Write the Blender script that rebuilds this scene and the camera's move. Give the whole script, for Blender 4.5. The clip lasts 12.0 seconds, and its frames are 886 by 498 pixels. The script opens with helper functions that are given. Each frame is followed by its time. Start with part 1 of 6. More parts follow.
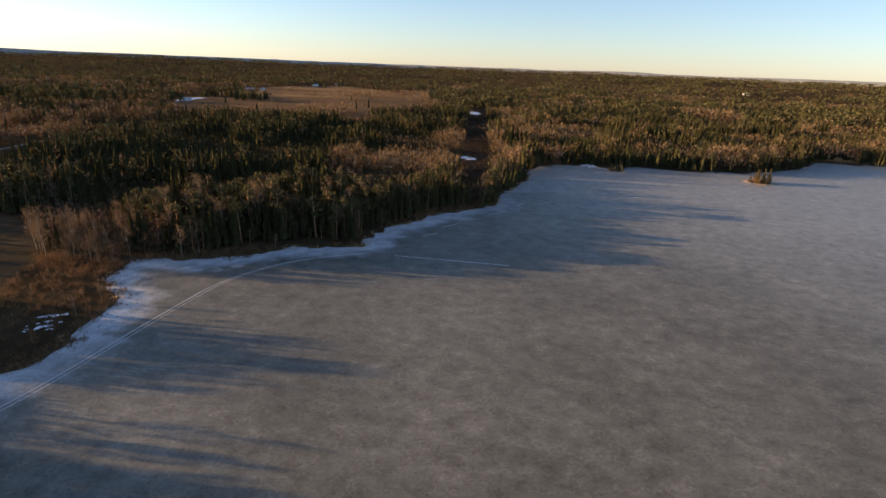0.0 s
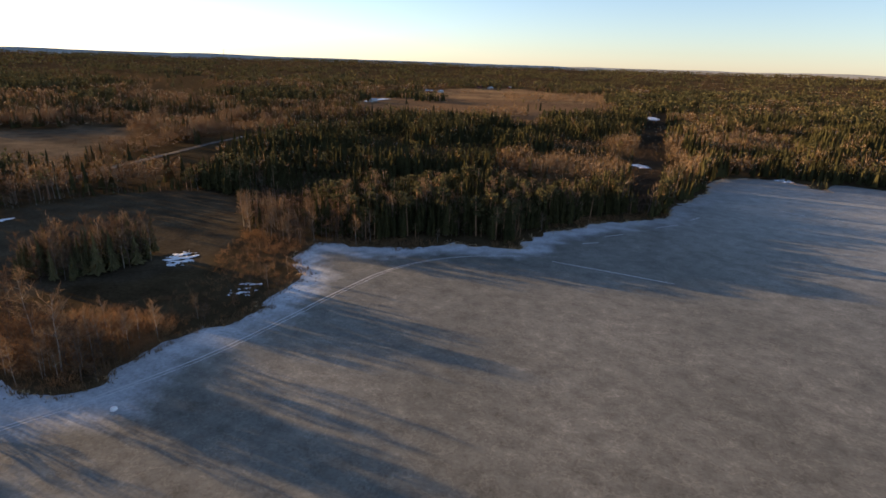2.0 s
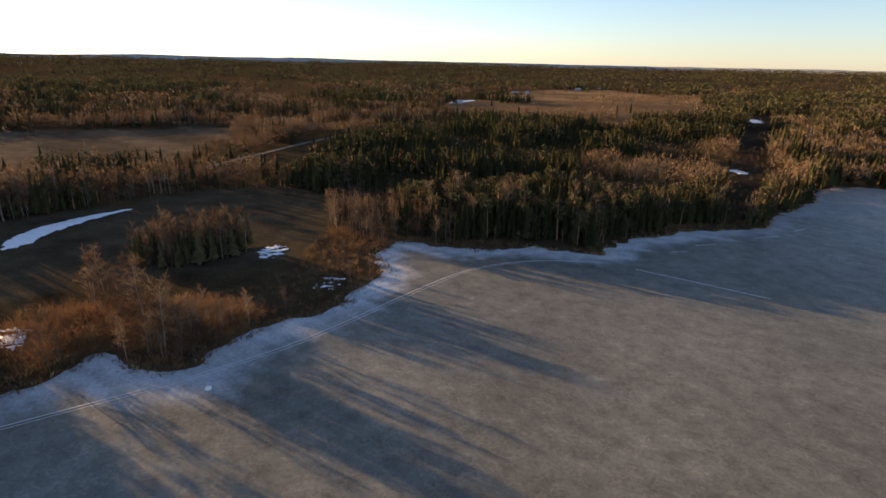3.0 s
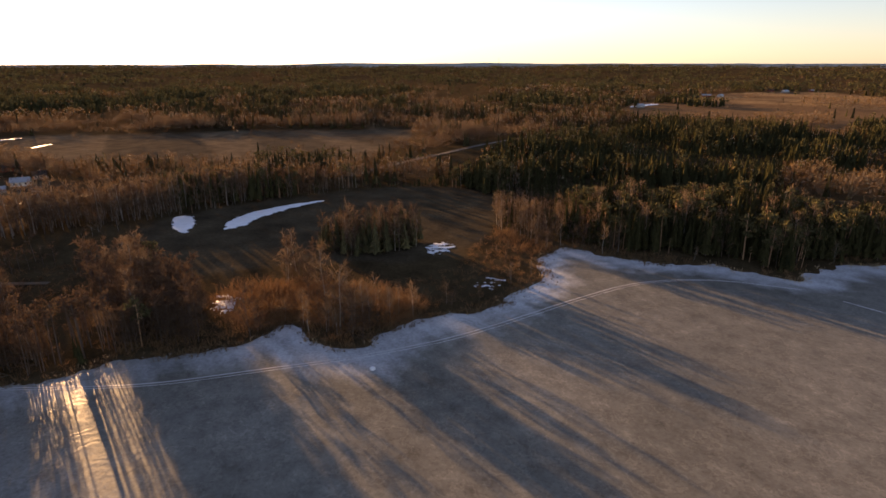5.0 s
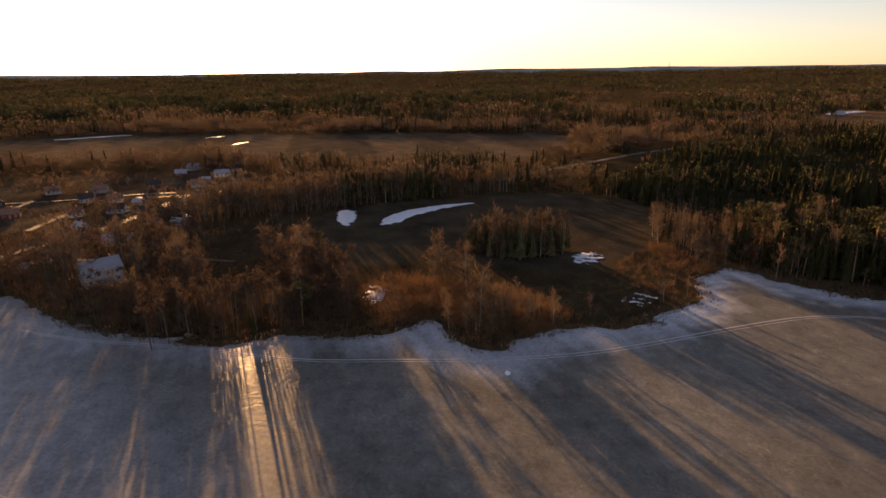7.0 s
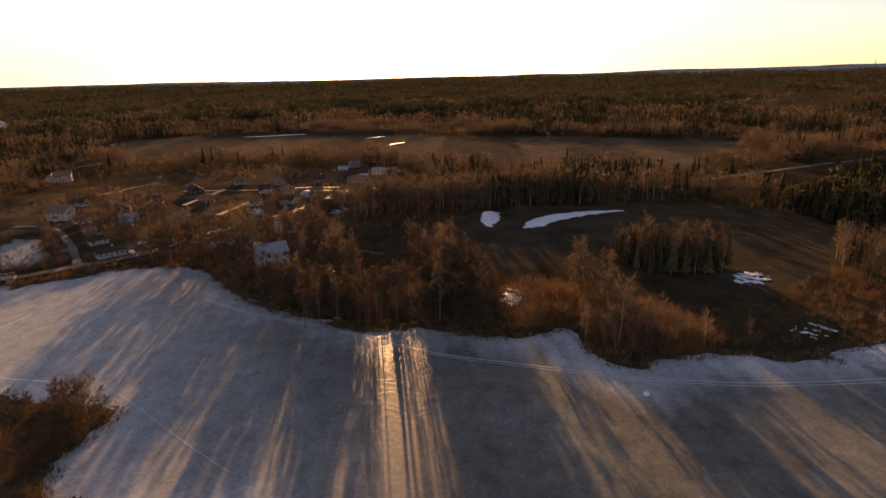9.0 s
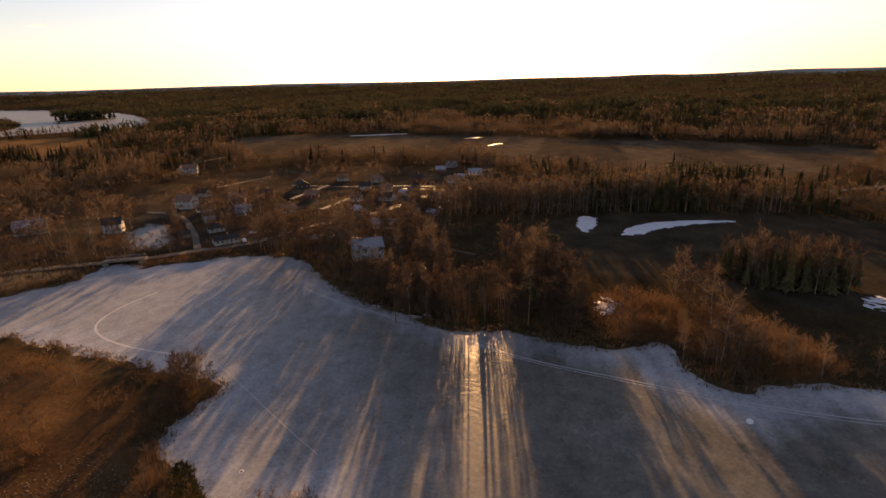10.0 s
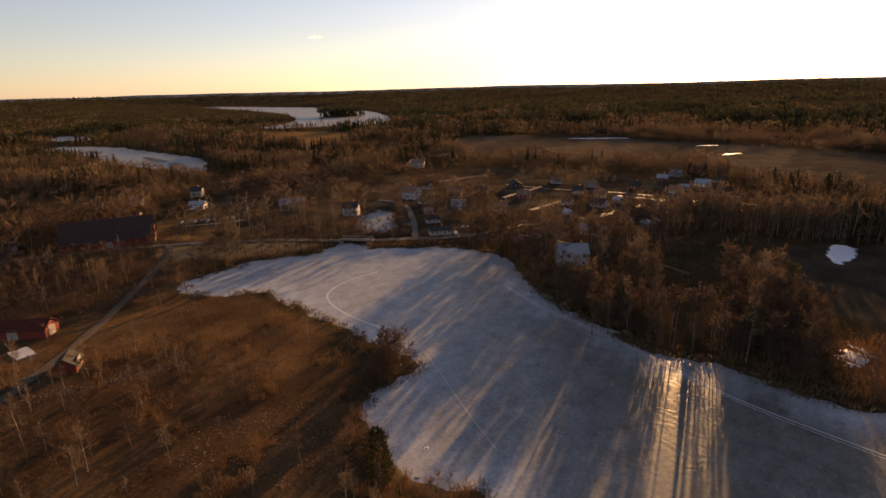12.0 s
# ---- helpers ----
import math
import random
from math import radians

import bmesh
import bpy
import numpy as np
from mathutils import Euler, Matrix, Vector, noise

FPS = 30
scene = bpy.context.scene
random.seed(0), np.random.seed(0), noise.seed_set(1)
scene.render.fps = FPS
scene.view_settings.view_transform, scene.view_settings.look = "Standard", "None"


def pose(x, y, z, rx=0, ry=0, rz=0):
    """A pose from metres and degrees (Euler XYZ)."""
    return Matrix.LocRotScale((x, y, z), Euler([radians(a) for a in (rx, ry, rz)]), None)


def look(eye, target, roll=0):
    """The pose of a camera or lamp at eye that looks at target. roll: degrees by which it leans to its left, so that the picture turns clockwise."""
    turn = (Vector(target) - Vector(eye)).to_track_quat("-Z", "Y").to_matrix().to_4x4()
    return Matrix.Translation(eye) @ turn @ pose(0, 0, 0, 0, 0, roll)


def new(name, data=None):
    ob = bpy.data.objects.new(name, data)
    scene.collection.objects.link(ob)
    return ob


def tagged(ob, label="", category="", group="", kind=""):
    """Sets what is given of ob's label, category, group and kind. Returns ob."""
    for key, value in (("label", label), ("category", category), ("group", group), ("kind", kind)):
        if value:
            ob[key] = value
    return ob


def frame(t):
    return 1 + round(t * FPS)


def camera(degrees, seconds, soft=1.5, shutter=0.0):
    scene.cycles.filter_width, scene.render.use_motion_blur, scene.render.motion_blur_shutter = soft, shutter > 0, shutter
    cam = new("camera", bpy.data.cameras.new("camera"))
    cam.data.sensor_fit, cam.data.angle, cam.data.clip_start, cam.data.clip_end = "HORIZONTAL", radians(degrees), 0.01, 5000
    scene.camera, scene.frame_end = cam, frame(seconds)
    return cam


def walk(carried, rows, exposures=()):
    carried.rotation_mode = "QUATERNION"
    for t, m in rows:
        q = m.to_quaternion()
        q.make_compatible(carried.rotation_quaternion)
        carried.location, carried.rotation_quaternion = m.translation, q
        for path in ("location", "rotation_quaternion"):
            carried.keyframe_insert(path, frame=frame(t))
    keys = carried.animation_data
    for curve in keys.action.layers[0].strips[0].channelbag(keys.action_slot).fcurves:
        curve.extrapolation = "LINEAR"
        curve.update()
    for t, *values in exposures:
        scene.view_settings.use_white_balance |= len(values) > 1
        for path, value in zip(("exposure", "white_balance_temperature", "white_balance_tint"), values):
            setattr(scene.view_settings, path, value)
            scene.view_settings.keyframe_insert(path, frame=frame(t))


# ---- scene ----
cam = camera(78.22, 12.0, soft=1.6)
PATH = [
    (0.0, pose(0.12, 0.24, 75.03, 71.55, -2.04, -2.98)),
    (0.5, pose(0.37, -0.10, 75.23, 71.47, -1.96, 1.21)),
    (1.0, pose(0.60, -0.39, 75.38, 71.36, -1.89, 5.87)),
    (1.5, pose(0.81, -0.61, 75.50, 71.30, -1.77, 10.11)),
    (2.0, pose(1.01, -0.78, 75.58, 71.22, -1.78, 14.44)),
    (2.5, pose(1.19, -0.89, 75.64, 71.17, -1.45, 18.59)),
    (3.0, pose(1.36, -0.96, 75.66, 71.17, -1.15, 23.07)),
    (5.0, pose(1.86, -0.81, 75.57, 71.37, 0.05, 40.76)),
    (5.5, pose(1.94, -0.68, 75.51, 71.52, 0.18, 44.43)),
    (6.0, pose(2.01, -0.52, 75.45, 71.63, 0.40, 48.83)),
    (6.5, pose(2.06, -0.34, 75.38, 71.77, 0.58, 52.88)),
    (7.0, pose(2.10, -0.14, 75.32, 71.99, 0.71, 56.71)),
    (9.0, pose(2.07, 0.84, 75.14, 72.54, 1.40, 72.15)),
    (9.5, pose(2.03, 1.10, 75.14, 72.70, 1.40, 76.96)),
    (10.0, pose(1.96, 1.37, 75.15, 72.90, 1.48, 82.34)),
    (10.5, pose(1.88, 1.64, 75.20, 73.09, 1.49, 88.25)),
    (11.0, pose(1.79, 1.91, 75.27, 73.24, 1.53, 94.02)),
    (11.5, pose(1.67, 2.17, 75.37, 73.43, 1.52, 99.42)),
    (12.0, pose(1.54, 2.42, 75.52, 73.62, 1.41, 104.76)),
]
EXPOSURES = [(0.0, 1.75, 5700, 19), (3.2, 1.85, 5900, 20), (5.0, 1.85, 6900, 32), (6.5, 1.56, 7600, 36), (8.8, 1.46, 7800, 36), (12.0, 1.26, 7500, 33)]
walk(cam, PATH, EXPOSURES)

# ---- sky and sun ----
SUN_AZ, SUN_EL = 79.4, 7.8          # degrees left of the y axis, degrees up
world = bpy.data.worlds.new("world")
scene.world = world
world.use_nodes = True
wn = world.node_tree.nodes
sky = wn.new("ShaderNodeTexSky")
sky.sky_type, sky.sun_disc = "NISHITA", False
sky.sun_elevation, sky.sun_rotation = radians(SUN_EL), radians(-SUN_AZ)
sky.altitude, sky.air_density, sky.dust_density, sky.ozone_density = 200, 1.0, 0.2, 2.3
wn["Background"].inputs["Strength"].default_value = 0.074
pale = wn.new("ShaderNodeHueSaturation")
pale.inputs["Saturation"].default_value = 0.79
world.node_tree.links.new(sky.outputs[0], pale.inputs["Color"])
world.node_tree.links.new(pale.outputs[0], wn["Background"].inputs["Color"])

SUN_WAY = Vector((-math.sin(radians(SUN_AZ)) * math.cos(radians(SUN_EL)), math.cos(radians(SUN_AZ)) * math.cos(radians(SUN_EL)), math.sin(radians(SUN_EL))))
sun = new("sun", bpy.data.lights.new("sun", "SUN"))
sun.data.energy, sun.data.angle, sun.data.color = 5.0, radians(0.6), (1.0, 0.64, 0.265)
sun.matrix_world = look(SUN_WAY * 300, (0, 0, 0))

# ---- number helpers ----


def hash2(ix, iy, seed):
    n = (ix.astype(np.int64) * 374761393 + iy.astype(np.int64) * 668265263 + seed * 982451653) & 0x7FFFFFFF
    n = ((n ^ (n >> 13)) * 1274126177) & 0x7FFFFFFF
    return ((n ^ (n >> 16)) & 0xFFFF) / 65535.0


def vnoise(x, y, seed=0):
    """Smooth value noise in 0..1 on a unit lattice."""
    ix, iy = np.floor(x), np.floor(y)
    fx, fy = x - ix, y - iy
    fx, fy = fx * fx * (3 - 2 * fx), fy * fy * (3 - 2 * fy)
    a, b = hash2(ix, iy, seed), hash2(ix + 1, iy, seed)
    c, e = hash2(ix, iy + 1, seed), hash2(ix + 1, iy + 1, seed)
    return (a * (1 - fx) + b * fx) * (1 - fy) + (c * (1 - fx) + e * fx) * fy


def fbm(x, y, seed=0, octaves=3):
    s, a, total = 0, 1.0, 0
    for o in range(octaves):
        s, total = s + a * vnoise(x * 2 ** o, y * 2 ** o, seed + o * 17), total + a
        a *= 0.5
    return s / total


def sstep(a, b, x):
    k = np.clip((x - a) / (b - a), 0, 1)
    return k * k * (3 - 2 * k)


def rounded(pts, times=2, closed=True):
    """Corner cutting, to turn a rough outline into a smooth one."""
    p = np.array(pts, float)
    for _ in range(times):
        q = np.roll(p, -1, 0) if closed else p[1:]
        b = p if closed else p[:-1]
        mixed = np.stack([b * 0.75 + q * 0.25, b * 0.25 + q * 0.75], 1).reshape(-1, 2)
        p = mixed if closed else np.vstack([p[:1], mixed, p[-1:]])
    return p


def inside(x, y, poly):
    """Signed distance to an outline, positive inside."""
    x, y = np.asarray(x, float), np.asarray(y, float)
    best, odd = np.full(x.shape, 1e12), np.zeros(x.shape, bool)
    p = np.asarray(poly, float)
    for (ax, ay), (bx, by) in zip(p, np.roll(p, -1, 0)):
        dx, dy = bx - ax, by - ay
        k = np.clip(((x - ax) * dx + (y - ay) * dy) / (dx * dx + dy * dy + 1e-9), 0, 1)
        best = np.minimum(best, (x - ax - k * dx) ** 2 + (y - ay - k * dy) ** 2)
        if ay != by:
            odd ^= ((ay > y) != (by > y)) & (x < ax + (y - ay) / (by - ay) * dx)
    return np.where(odd, 1, -1) * np.sqrt(best)


def along(x, y, line):
    """Distance to an open line."""
    best = np.full(np.asarray(x).shape, 1e12)
    for (ax, ay), (bx, by) in zip(line[:-1], line[1:]):
        dx, dy = bx - ax, by - ay
        k = np.clip(((x - ax) * dx + (y - ay) * dy) / (dx * dx + dy * dy + 1e-9), 0, 1)
        best = np.minimum(best, (x - ax - k * dx) ** 2 + (y - ay - k * dy) ** 2)
    return np.sqrt(best)


# ---- the plan: shores, fields, roads ----
SHORE_EAST = [(-70, -14), (-40, -60), (60, -140), (300, -180), (620, -60), (760, 240), (640, 420), (520, 470), (445, 487), (421, 503), (390, 508), (374, 494), (352, 468), (329, 453), (265, 431), (222, 440)]
SHORE_NORTH = [(180, 453), (173, 426), (165, 424), (160, 440), (150, 456), (130, 454), (97, 438), (80, 372), (57, 338), (47, 300), (23, 291), (-7, 259), (-21, 236), (-17, 230), (-23, 224), (-40, 225), (-56, 221), (-74, 206), (-109, 206), (-108, 191), (-102, 174), (-91, 169), (-95, 156), (-95, 146), (-91, 137), (-97, 125), (-102, 117), (-106, 106), (-108, 95)]
SHORE_WEST = [(-104, 89), (-110, 83), (-117, 80), (-125, 83), (-134, 84), (-132, 74), (-132, 66), (-139, 53), (-147, 42), (-152, 34), (-149, 28), (-159, 16), (-173, 5), (-183, -4), (-206, -20), (-228, -26), (-241, -35), (-249, -52), (-248, -80), (-243, -92), (-240, -101), (-246, -104), (-248, -118), (-238, -121), (-230, -123)]
SHORE_SOUTH = [(-221, -130), (-216, -146), (-194, -153), (-184, -158), (-171, -161), (-166, -146), (-169, -132), (-177, -119), (-168, -107), (-161, -93), (-153, -78), (-142, -62), (-136, -46), (-131, -41), (-121, -47), (-106, -50), (-100, -44), (-93, -37), (-86, -30), (-84, -22), (-86, -15), (-80, -11)]
LAKE = rounded(SHORE_EAST + SHORE_NORTH + SHORE_WEST + SHORE_SOUTH, 2)
FAR_LAKE = rounded([(-3150, -2600), (-3150, -2220), (-2900, -1900), (-2600, -1269), (-2150, -890), (-1510, -545), (-1240, -470), (-1170, -520), (-1165, -600), (-1095, -645), (-1120, -750), (-1230, -740), (-1420, -800), (-1640, -935), (-2045, -1240), (-2640, -1960)], 2)
BAY = rounded([(-598, -770), (-715, -850), (-708, -722), (-634, -585), (-585, -462), (-470, -370), (-490, -449), (-522, -530), (-562, -644)], 2)
BAY_HEAD = rounded([(-795, -954), (-915, -1085), (-900, -960), (-825, -885)], 2)
POND = rounded([(-268, -119), (-302, -134), (-330, -132), (-320, -118), (-288, -103), (-270, -104)], 2)
WATERS = [LAKE, FAR_LAKE, BAY, BAY_HEAD, POND]
ISLET = (266, 397, 11)
FAR_ISLE = (-1640, -765, 75)

NEAR_FIELD = rounded([(-186, 82), (-176, 118), (-138, 147), (-131, 172), (-145, 214), (-190, 265), (-220, 260), (-262, 208), (-284, 148), (-278, 95), (-228, 50)], 2)
COPSE = rounded([(-184, 130), (-166, 127), (-155, 146), (-150, 163), (-160, 170), (-172, 150), (-186, 142)], 1)
BUSH_BAND = rounded([(-139, 70), (-129, 90), (-106, 100), (-104, 110), (-114, 119), (-139, 110), (-160, 95), (-172, 77)], 1)
WEST_FIELD = rounded([(-646, -165), (-828, -200), (-870, -150), (-830, -10), (-745, 150), (-641, 295), (-535, 421), (-465, 495), (-400, 420), (-362, 345), (-338, 285), (-352, 250), (-420, 205), (-480, 150), (-540, 90), (-590, 20), (-600, -80)], 1)
NORTH_FIELD = rounded([(-290, 745), (-350, 830), (-425, 1000), (-450, 1300), (-430, 1669), (-289, 1960), (-140, 1800), (-60, 1600), (40, 1400), (30, 1150), (-10, 850), (-66, 760), (-108, 700), (-200, 760)], 1)
SOUTH_FIELD = rounded([(-961, -702), (-990, -415), (-592, -305), (-759, -456)], 1)
CLEARING = [(24, 308), (33, 345), (50, 543), (82, 810), (114, 1045), (144, 1084), (110, 818), (77, 548), (54, 368), (45, 316)]
MEADOW = rounded([(-95, -46), (-125, -57), (-150, -88), (-166, -115), (-182, -162), (-215, -182), (-160, -240), (-60, -240), (-20, -150), (-60, -40)], 1)
SHOREFIELD = rounded([(-212, -158), (-226, -138), (-240, -128), (-246, -132), (-236, -172), (-222, -206), (-200, -190)], 1)
VILLAGE = rounded([(-246, -6), (-262, 18), (-310, 50), (-390, 120), (-470, 90), (-520, -60), (-450, -200), (-330, -270), (-262, -230), (-262, -120), (-268, -60)], 1)
SHORE_WOOD = rounded([(-143, 60), (-150, 30), (-175, 0), (-210, -25), (-240, -38), (-262, -30), (-236, -14), (-228, 14), (-250, 40), (-232, 66), (-180, 76)], 1)
TIP = rounded([(-130, -38), (-140, -47), (-158, -78), (-142, -82), (-118, -64), (-110, -52), (-122, -46)], 1)
HALL_FIELD = rounded([(-226, -206), (-244, -165), (-264, -158), (-302, -188), (-320, -216), (-300, -262), (-252, -262)], 1)
HOUSE_VIEW = [(-229, -14), (-229, 9), (-196, 8), (-202, -12)]
BARN_YARD = rounded([(-188, -205), (-232, -203), (-246, -232), (-215, -268), (-175, -262)], 1)
YARD_BRUSH = rounded([(-140, -171), (-172, -180), (-203, -197), (-206, -212), (-190, -240), (-172, -268), (-110, -268), (-126, -192)], 1)
MID_WOOD = rounded([(-285, 80), (-292, 150), (-268, 214), (-215, 275), (-300, 330), (-330, 270), (-352, 240), (-425, 198), (-490, 145), (-470, 110), (-400, 108), (-360, 92)], 1)
SPRUCE_BELT = rounded([(-318, 232), (-312, 262), (-340, 262), (-372, 232), (-360, 205), (-330, 212)], 1)

SNOW_GLIMPSE = [(-168, 72), (-166, 86), (-152, 84), (-136, 72), (-138, 60), (-152, 66)]
BIRCH_STANDS = [[(-46, 385), (-14, 370), (26, 358), (36, 400), (28, 440), (-18, 436)], [(28, 550), (50, 545), (56, 590), (34, 590)], [(82, 545), (118, 540), (155, 540), (150, 580), (90, 585)], [(255, 455), (330, 478), (352, 500), (300, 500), (258, 478)], [(200, 470), (222, 472), (220, 500), (198, 495)]]
HOLLOW = rounded([(-145, 308), (-118, 352), (-70, 380), (-30, 372), (-34, 322), (-80, 300)], 1)

ROAD_NORTH = [(-292, 240), (-303, 289), (-308, 335), (-312, 391), (-320, 462), (-314, 530), (-250, 760)]
ROAD_VIEW = [(-303, 282), (-308, 335), (-312, 391), (-322, 475), (-285, 475), (-262, 391), (-252, 335), (-246, 290), (-262, 268), (-300, 262)]
FIELD_SPRUCES = [[(-425, 1150), (-358, 1150), (-335, 1255), (-425, 1265)], [(-338, 1080), (-290, 1084), (-284, 1155), (-338, 1145)]]
FIELD_BIRCHES = [[(-205, 1400), (-165, 1165), (40, 1190), (40, 1560), (-120, 1480)], [(-182, 842), (-80, 812), (-100, 985), (-165, 930)], [(-330, 1420), (-300, 1420), (-290, 1500), (-320, 1500)]]
CAUSEWAY = [(-170, -285), (-205, -240), (-223, -204), (-239, -169), (-248, -131), (-251, -106), (-259, -85), (-263, -69), (-270, -54), (-289, -40), (-300, -20), (-312, 1), (-344, 27), (-376, 50)]
BRANCH = [(-259, -83), (-274, -88), (-292, -94), (-318, -105), (-337, -114), (-349, -126), (-353, -140)]
STREET = [(-389, 22), (-375, 52), (-370, 85), (-360, 112)]
YARDS = [[(-333, -31), (-366, -13)], [(-370, -54), (-416, -32)], [(-427, -116), (-469, -82)], [(-278, -38), (-262, -6), (-250, 2)], [(-240, -8), (-222, 6)], [(-590, -178), (-622, -157)], [(-258, -230), (-272, -208), (-284, -198)]]
VILLAGE_LANE = [(-420, -60), (-405, -10), (-400, 26), (-389, 47)]
HOUSE_LANE = [(-300, -24), (-262, 4), (-243, 24), (-222, 44)]
PENINSULA_ROAD = [(-223, -204), (-206, -190), (-176, -176), (-122, -150), (-86, -138), (-40, -125)]
ROADS = [(ROAD_NORTH, 6.0), (CAUSEWAY, 5.0), (BRANCH, 3.4), (VILLAGE_LANE, 3.2), (HOUSE_LANE, 2.6), (PENINSULA_ROAD, 3.3), (STREET, 4.5)] + [(line, 3.6) for line in YARDS]


def land(x, y):
    """Metres from the water's edge, positive on land."""
    x, y = np.asarray(x, float), np.asarray(y, float)
    d = -np.max([inside(x, y, w) for w in WATERS], axis=0)
    d = np.maximum(d, ISLET[2] - np.hypot(x - ISLET[0], (y - ISLET[1]) * 1.3))
    d = np.maximum(d, FAR_ISLE[2] - np.hypot(x - FAR_ISLE[0], y - FAR_ISLE[1]))
    return d + (fbm(x / 5.0, y / 5.0, 3) - 0.5) * 5.0 * np.clip(np.hypot(x, y) / 150, 0.6, 2)


def height(x, y, d=None):
    x, y = np.asarray(x, float), np.asarray(y, float)
    d = land(x, y) if d is None else d
    r = np.hypot(x, y)
    up = 0.12 + 0.5 * (1 - np.exp(-d / 3)) + 1.6 * (1 - np.exp(-d / 60))
    up = up + (fbm(x / 90, y / 90, 21) - 0.5) * 3.0 * np.clip(d / 80, 0, 1)
    ang = np.arctan2(-x, y)
    ridge = 56 + 16 * (fbm(ang * 5 + 9, r / 4000, 5) - 0.5) + 10 * (fbm(ang * 26, r / 900, 6) - 0.5)
    ridge = ridge * (1 - 0.9 * np.exp(-((np.degrees(ang) - 126) / 11) ** 2) * sstep(4600, 3900, r))
    up = up + np.where(d > 0, sstep(1500, 4700, r) ** 1.6 * ridge, 0)
    return np.where(d > 0, up, np.maximum(-1.5, d * 0.35))


# ---- materials ----
def nodes_of(name):
    m = bpy.data.materials.new(name)
    m.use_nodes = True
    nt = m.node_tree
    return m, nt, nt.nodes["Principled BSDF"], lambda kind: nt.nodes.new("ShaderNode" + kind), nt.links.new


def noise_node(make, link, coord, scale, detail=4.0, rough=0.55):
    n = make("TexNoise")
    n.inputs["Scale"].default_value, n.inputs["Detail"].default_value, n.inputs["Roughness"].default_value = scale, detail, rough
    link(coord, n.inputs["Vector"])
    return n.outputs["Fac"]


def ramp(make, link, fac, stops):
    n = make("ValToRGB")
    while len(n.color_ramp.elements) < len(stops):
        n.color_ramp.elements.new(0.5)
    for e, (at, c) in zip(n.color_ramp.elements, stops):
        e.position, e.color = at, (*c, 1) if len(c) == 3 else c
    link(fac, n.inputs["Fac"])
    return n.outputs["Color"]


def mixed(make, link, a, b, fac, kind="MIX"):
    n = make("Mix")
    n.data_type, n.blend_type = "RGBA", kind
    if isinstance(fac, float):
        n.inputs[0].default_value = fac
    else:
        link(fac, n.inputs[0])
    link(a, n.inputs[6])
    link(b, n.inputs[7])
    return n.outputs[2]


def bright(c, k=1.75):
    """A tone with each channel lifted by the power k, never past white."""
    return tuple(1 - (1 - v) ** k for v in c)


def plain(name, dark, light, coarse=1.0, fine=12.0, rough=0.85, bump=0.2, metal=0.0, spec=0.3, island=False, leaf=0.0, gaps=0.0):
    """Two scales of noise between a darker and a lighter tone, with a little relief. leaf: the share of light that passes through thin twigs and needles. gaps: the open share between twigs too fine to model."""
    dark, light = bright(dark), bright(light)
    m, nt, bsdf, make, link = nodes_of(name)
    at = make("NewGeometry").outputs["Position"]
    a = noise_node(make, link, at, coarse)
    b = noise_node(make, link, at, fine, 6.0, 0.65)
    both = make("Math")
    both.operation = "MULTIPLY_ADD"
    link(a, both.inputs[0])
    both.inputs[1].default_value = 0.6
    scaled = make("Math")
    scaled.operation = "MULTIPLY"
    link(b, scaled.inputs[0])
    scaled.inputs[1].default_value = 0.4
    link(scaled.outputs[0], both.inputs[2])
    fac = both.outputs[0]
    if island:
        g = make("NewGeometry")
        info = make("ObjectInfo")
        add = make("Math")
        add.operation = "ADD"
        link(g.outputs["Random Per Island"], add.inputs[0])
        link(info.outputs["Random"], add.inputs[1])
        half = make("Math")
        half.operation = "MULTIPLY_ADD"
        link(add.outputs[0], half.inputs[0])
        half.inputs[1].default_value = 0.16
        part_noise = make("Math")
        part_noise.operation = "MULTIPLY"
        link(fac, part_noise.inputs[0])
        part_noise.inputs[1].default_value = 0.75
        link(part_noise.outputs[0], half.inputs[2])
        fac = half.outputs[0]
    colour = ramp(make, link, fac, [(0.25, dark), (0.75, light)])
    link(colour, bsdf.inputs["Base Color"])
    if leaf:
        glow, both_ways = make("BsdfTranslucent"), make("MixShader")
        link(colour, glow.inputs["Color"])
        both_ways.inputs[0].default_value = leaf
        link(bsdf.outputs[0], both_ways.inputs[1])
        link(glow.outputs[0], both_ways.inputs[2])
        last = both_ways.outputs[0]
        if gaps:
            clear, sparse = make("BsdfTransparent"), make("MixShader")
            sparse.inputs[0].default_value = gaps
            link(last, sparse.inputs[1])
            link(clear.outputs[0], sparse.inputs[2])
            last = sparse.outputs[0]
        link(last, nt.nodes["Material Output"].inputs["Surface"])
    bsdf.inputs["Roughness"].default_value, bsdf.inputs["Metallic"].default_value = rough, metal
    bsdf.inputs["Specular IOR Level"].default_value = spec
    if bump:
        bp = make("Bump")
        bp.inputs["Strength"].default_value, bp.inputs["Distance"].default_value = bump, 0.05
        link(b, bp.inputs["Height"])
        link(bp.outputs[0], bsdf.inputs["Normal"])
    return m


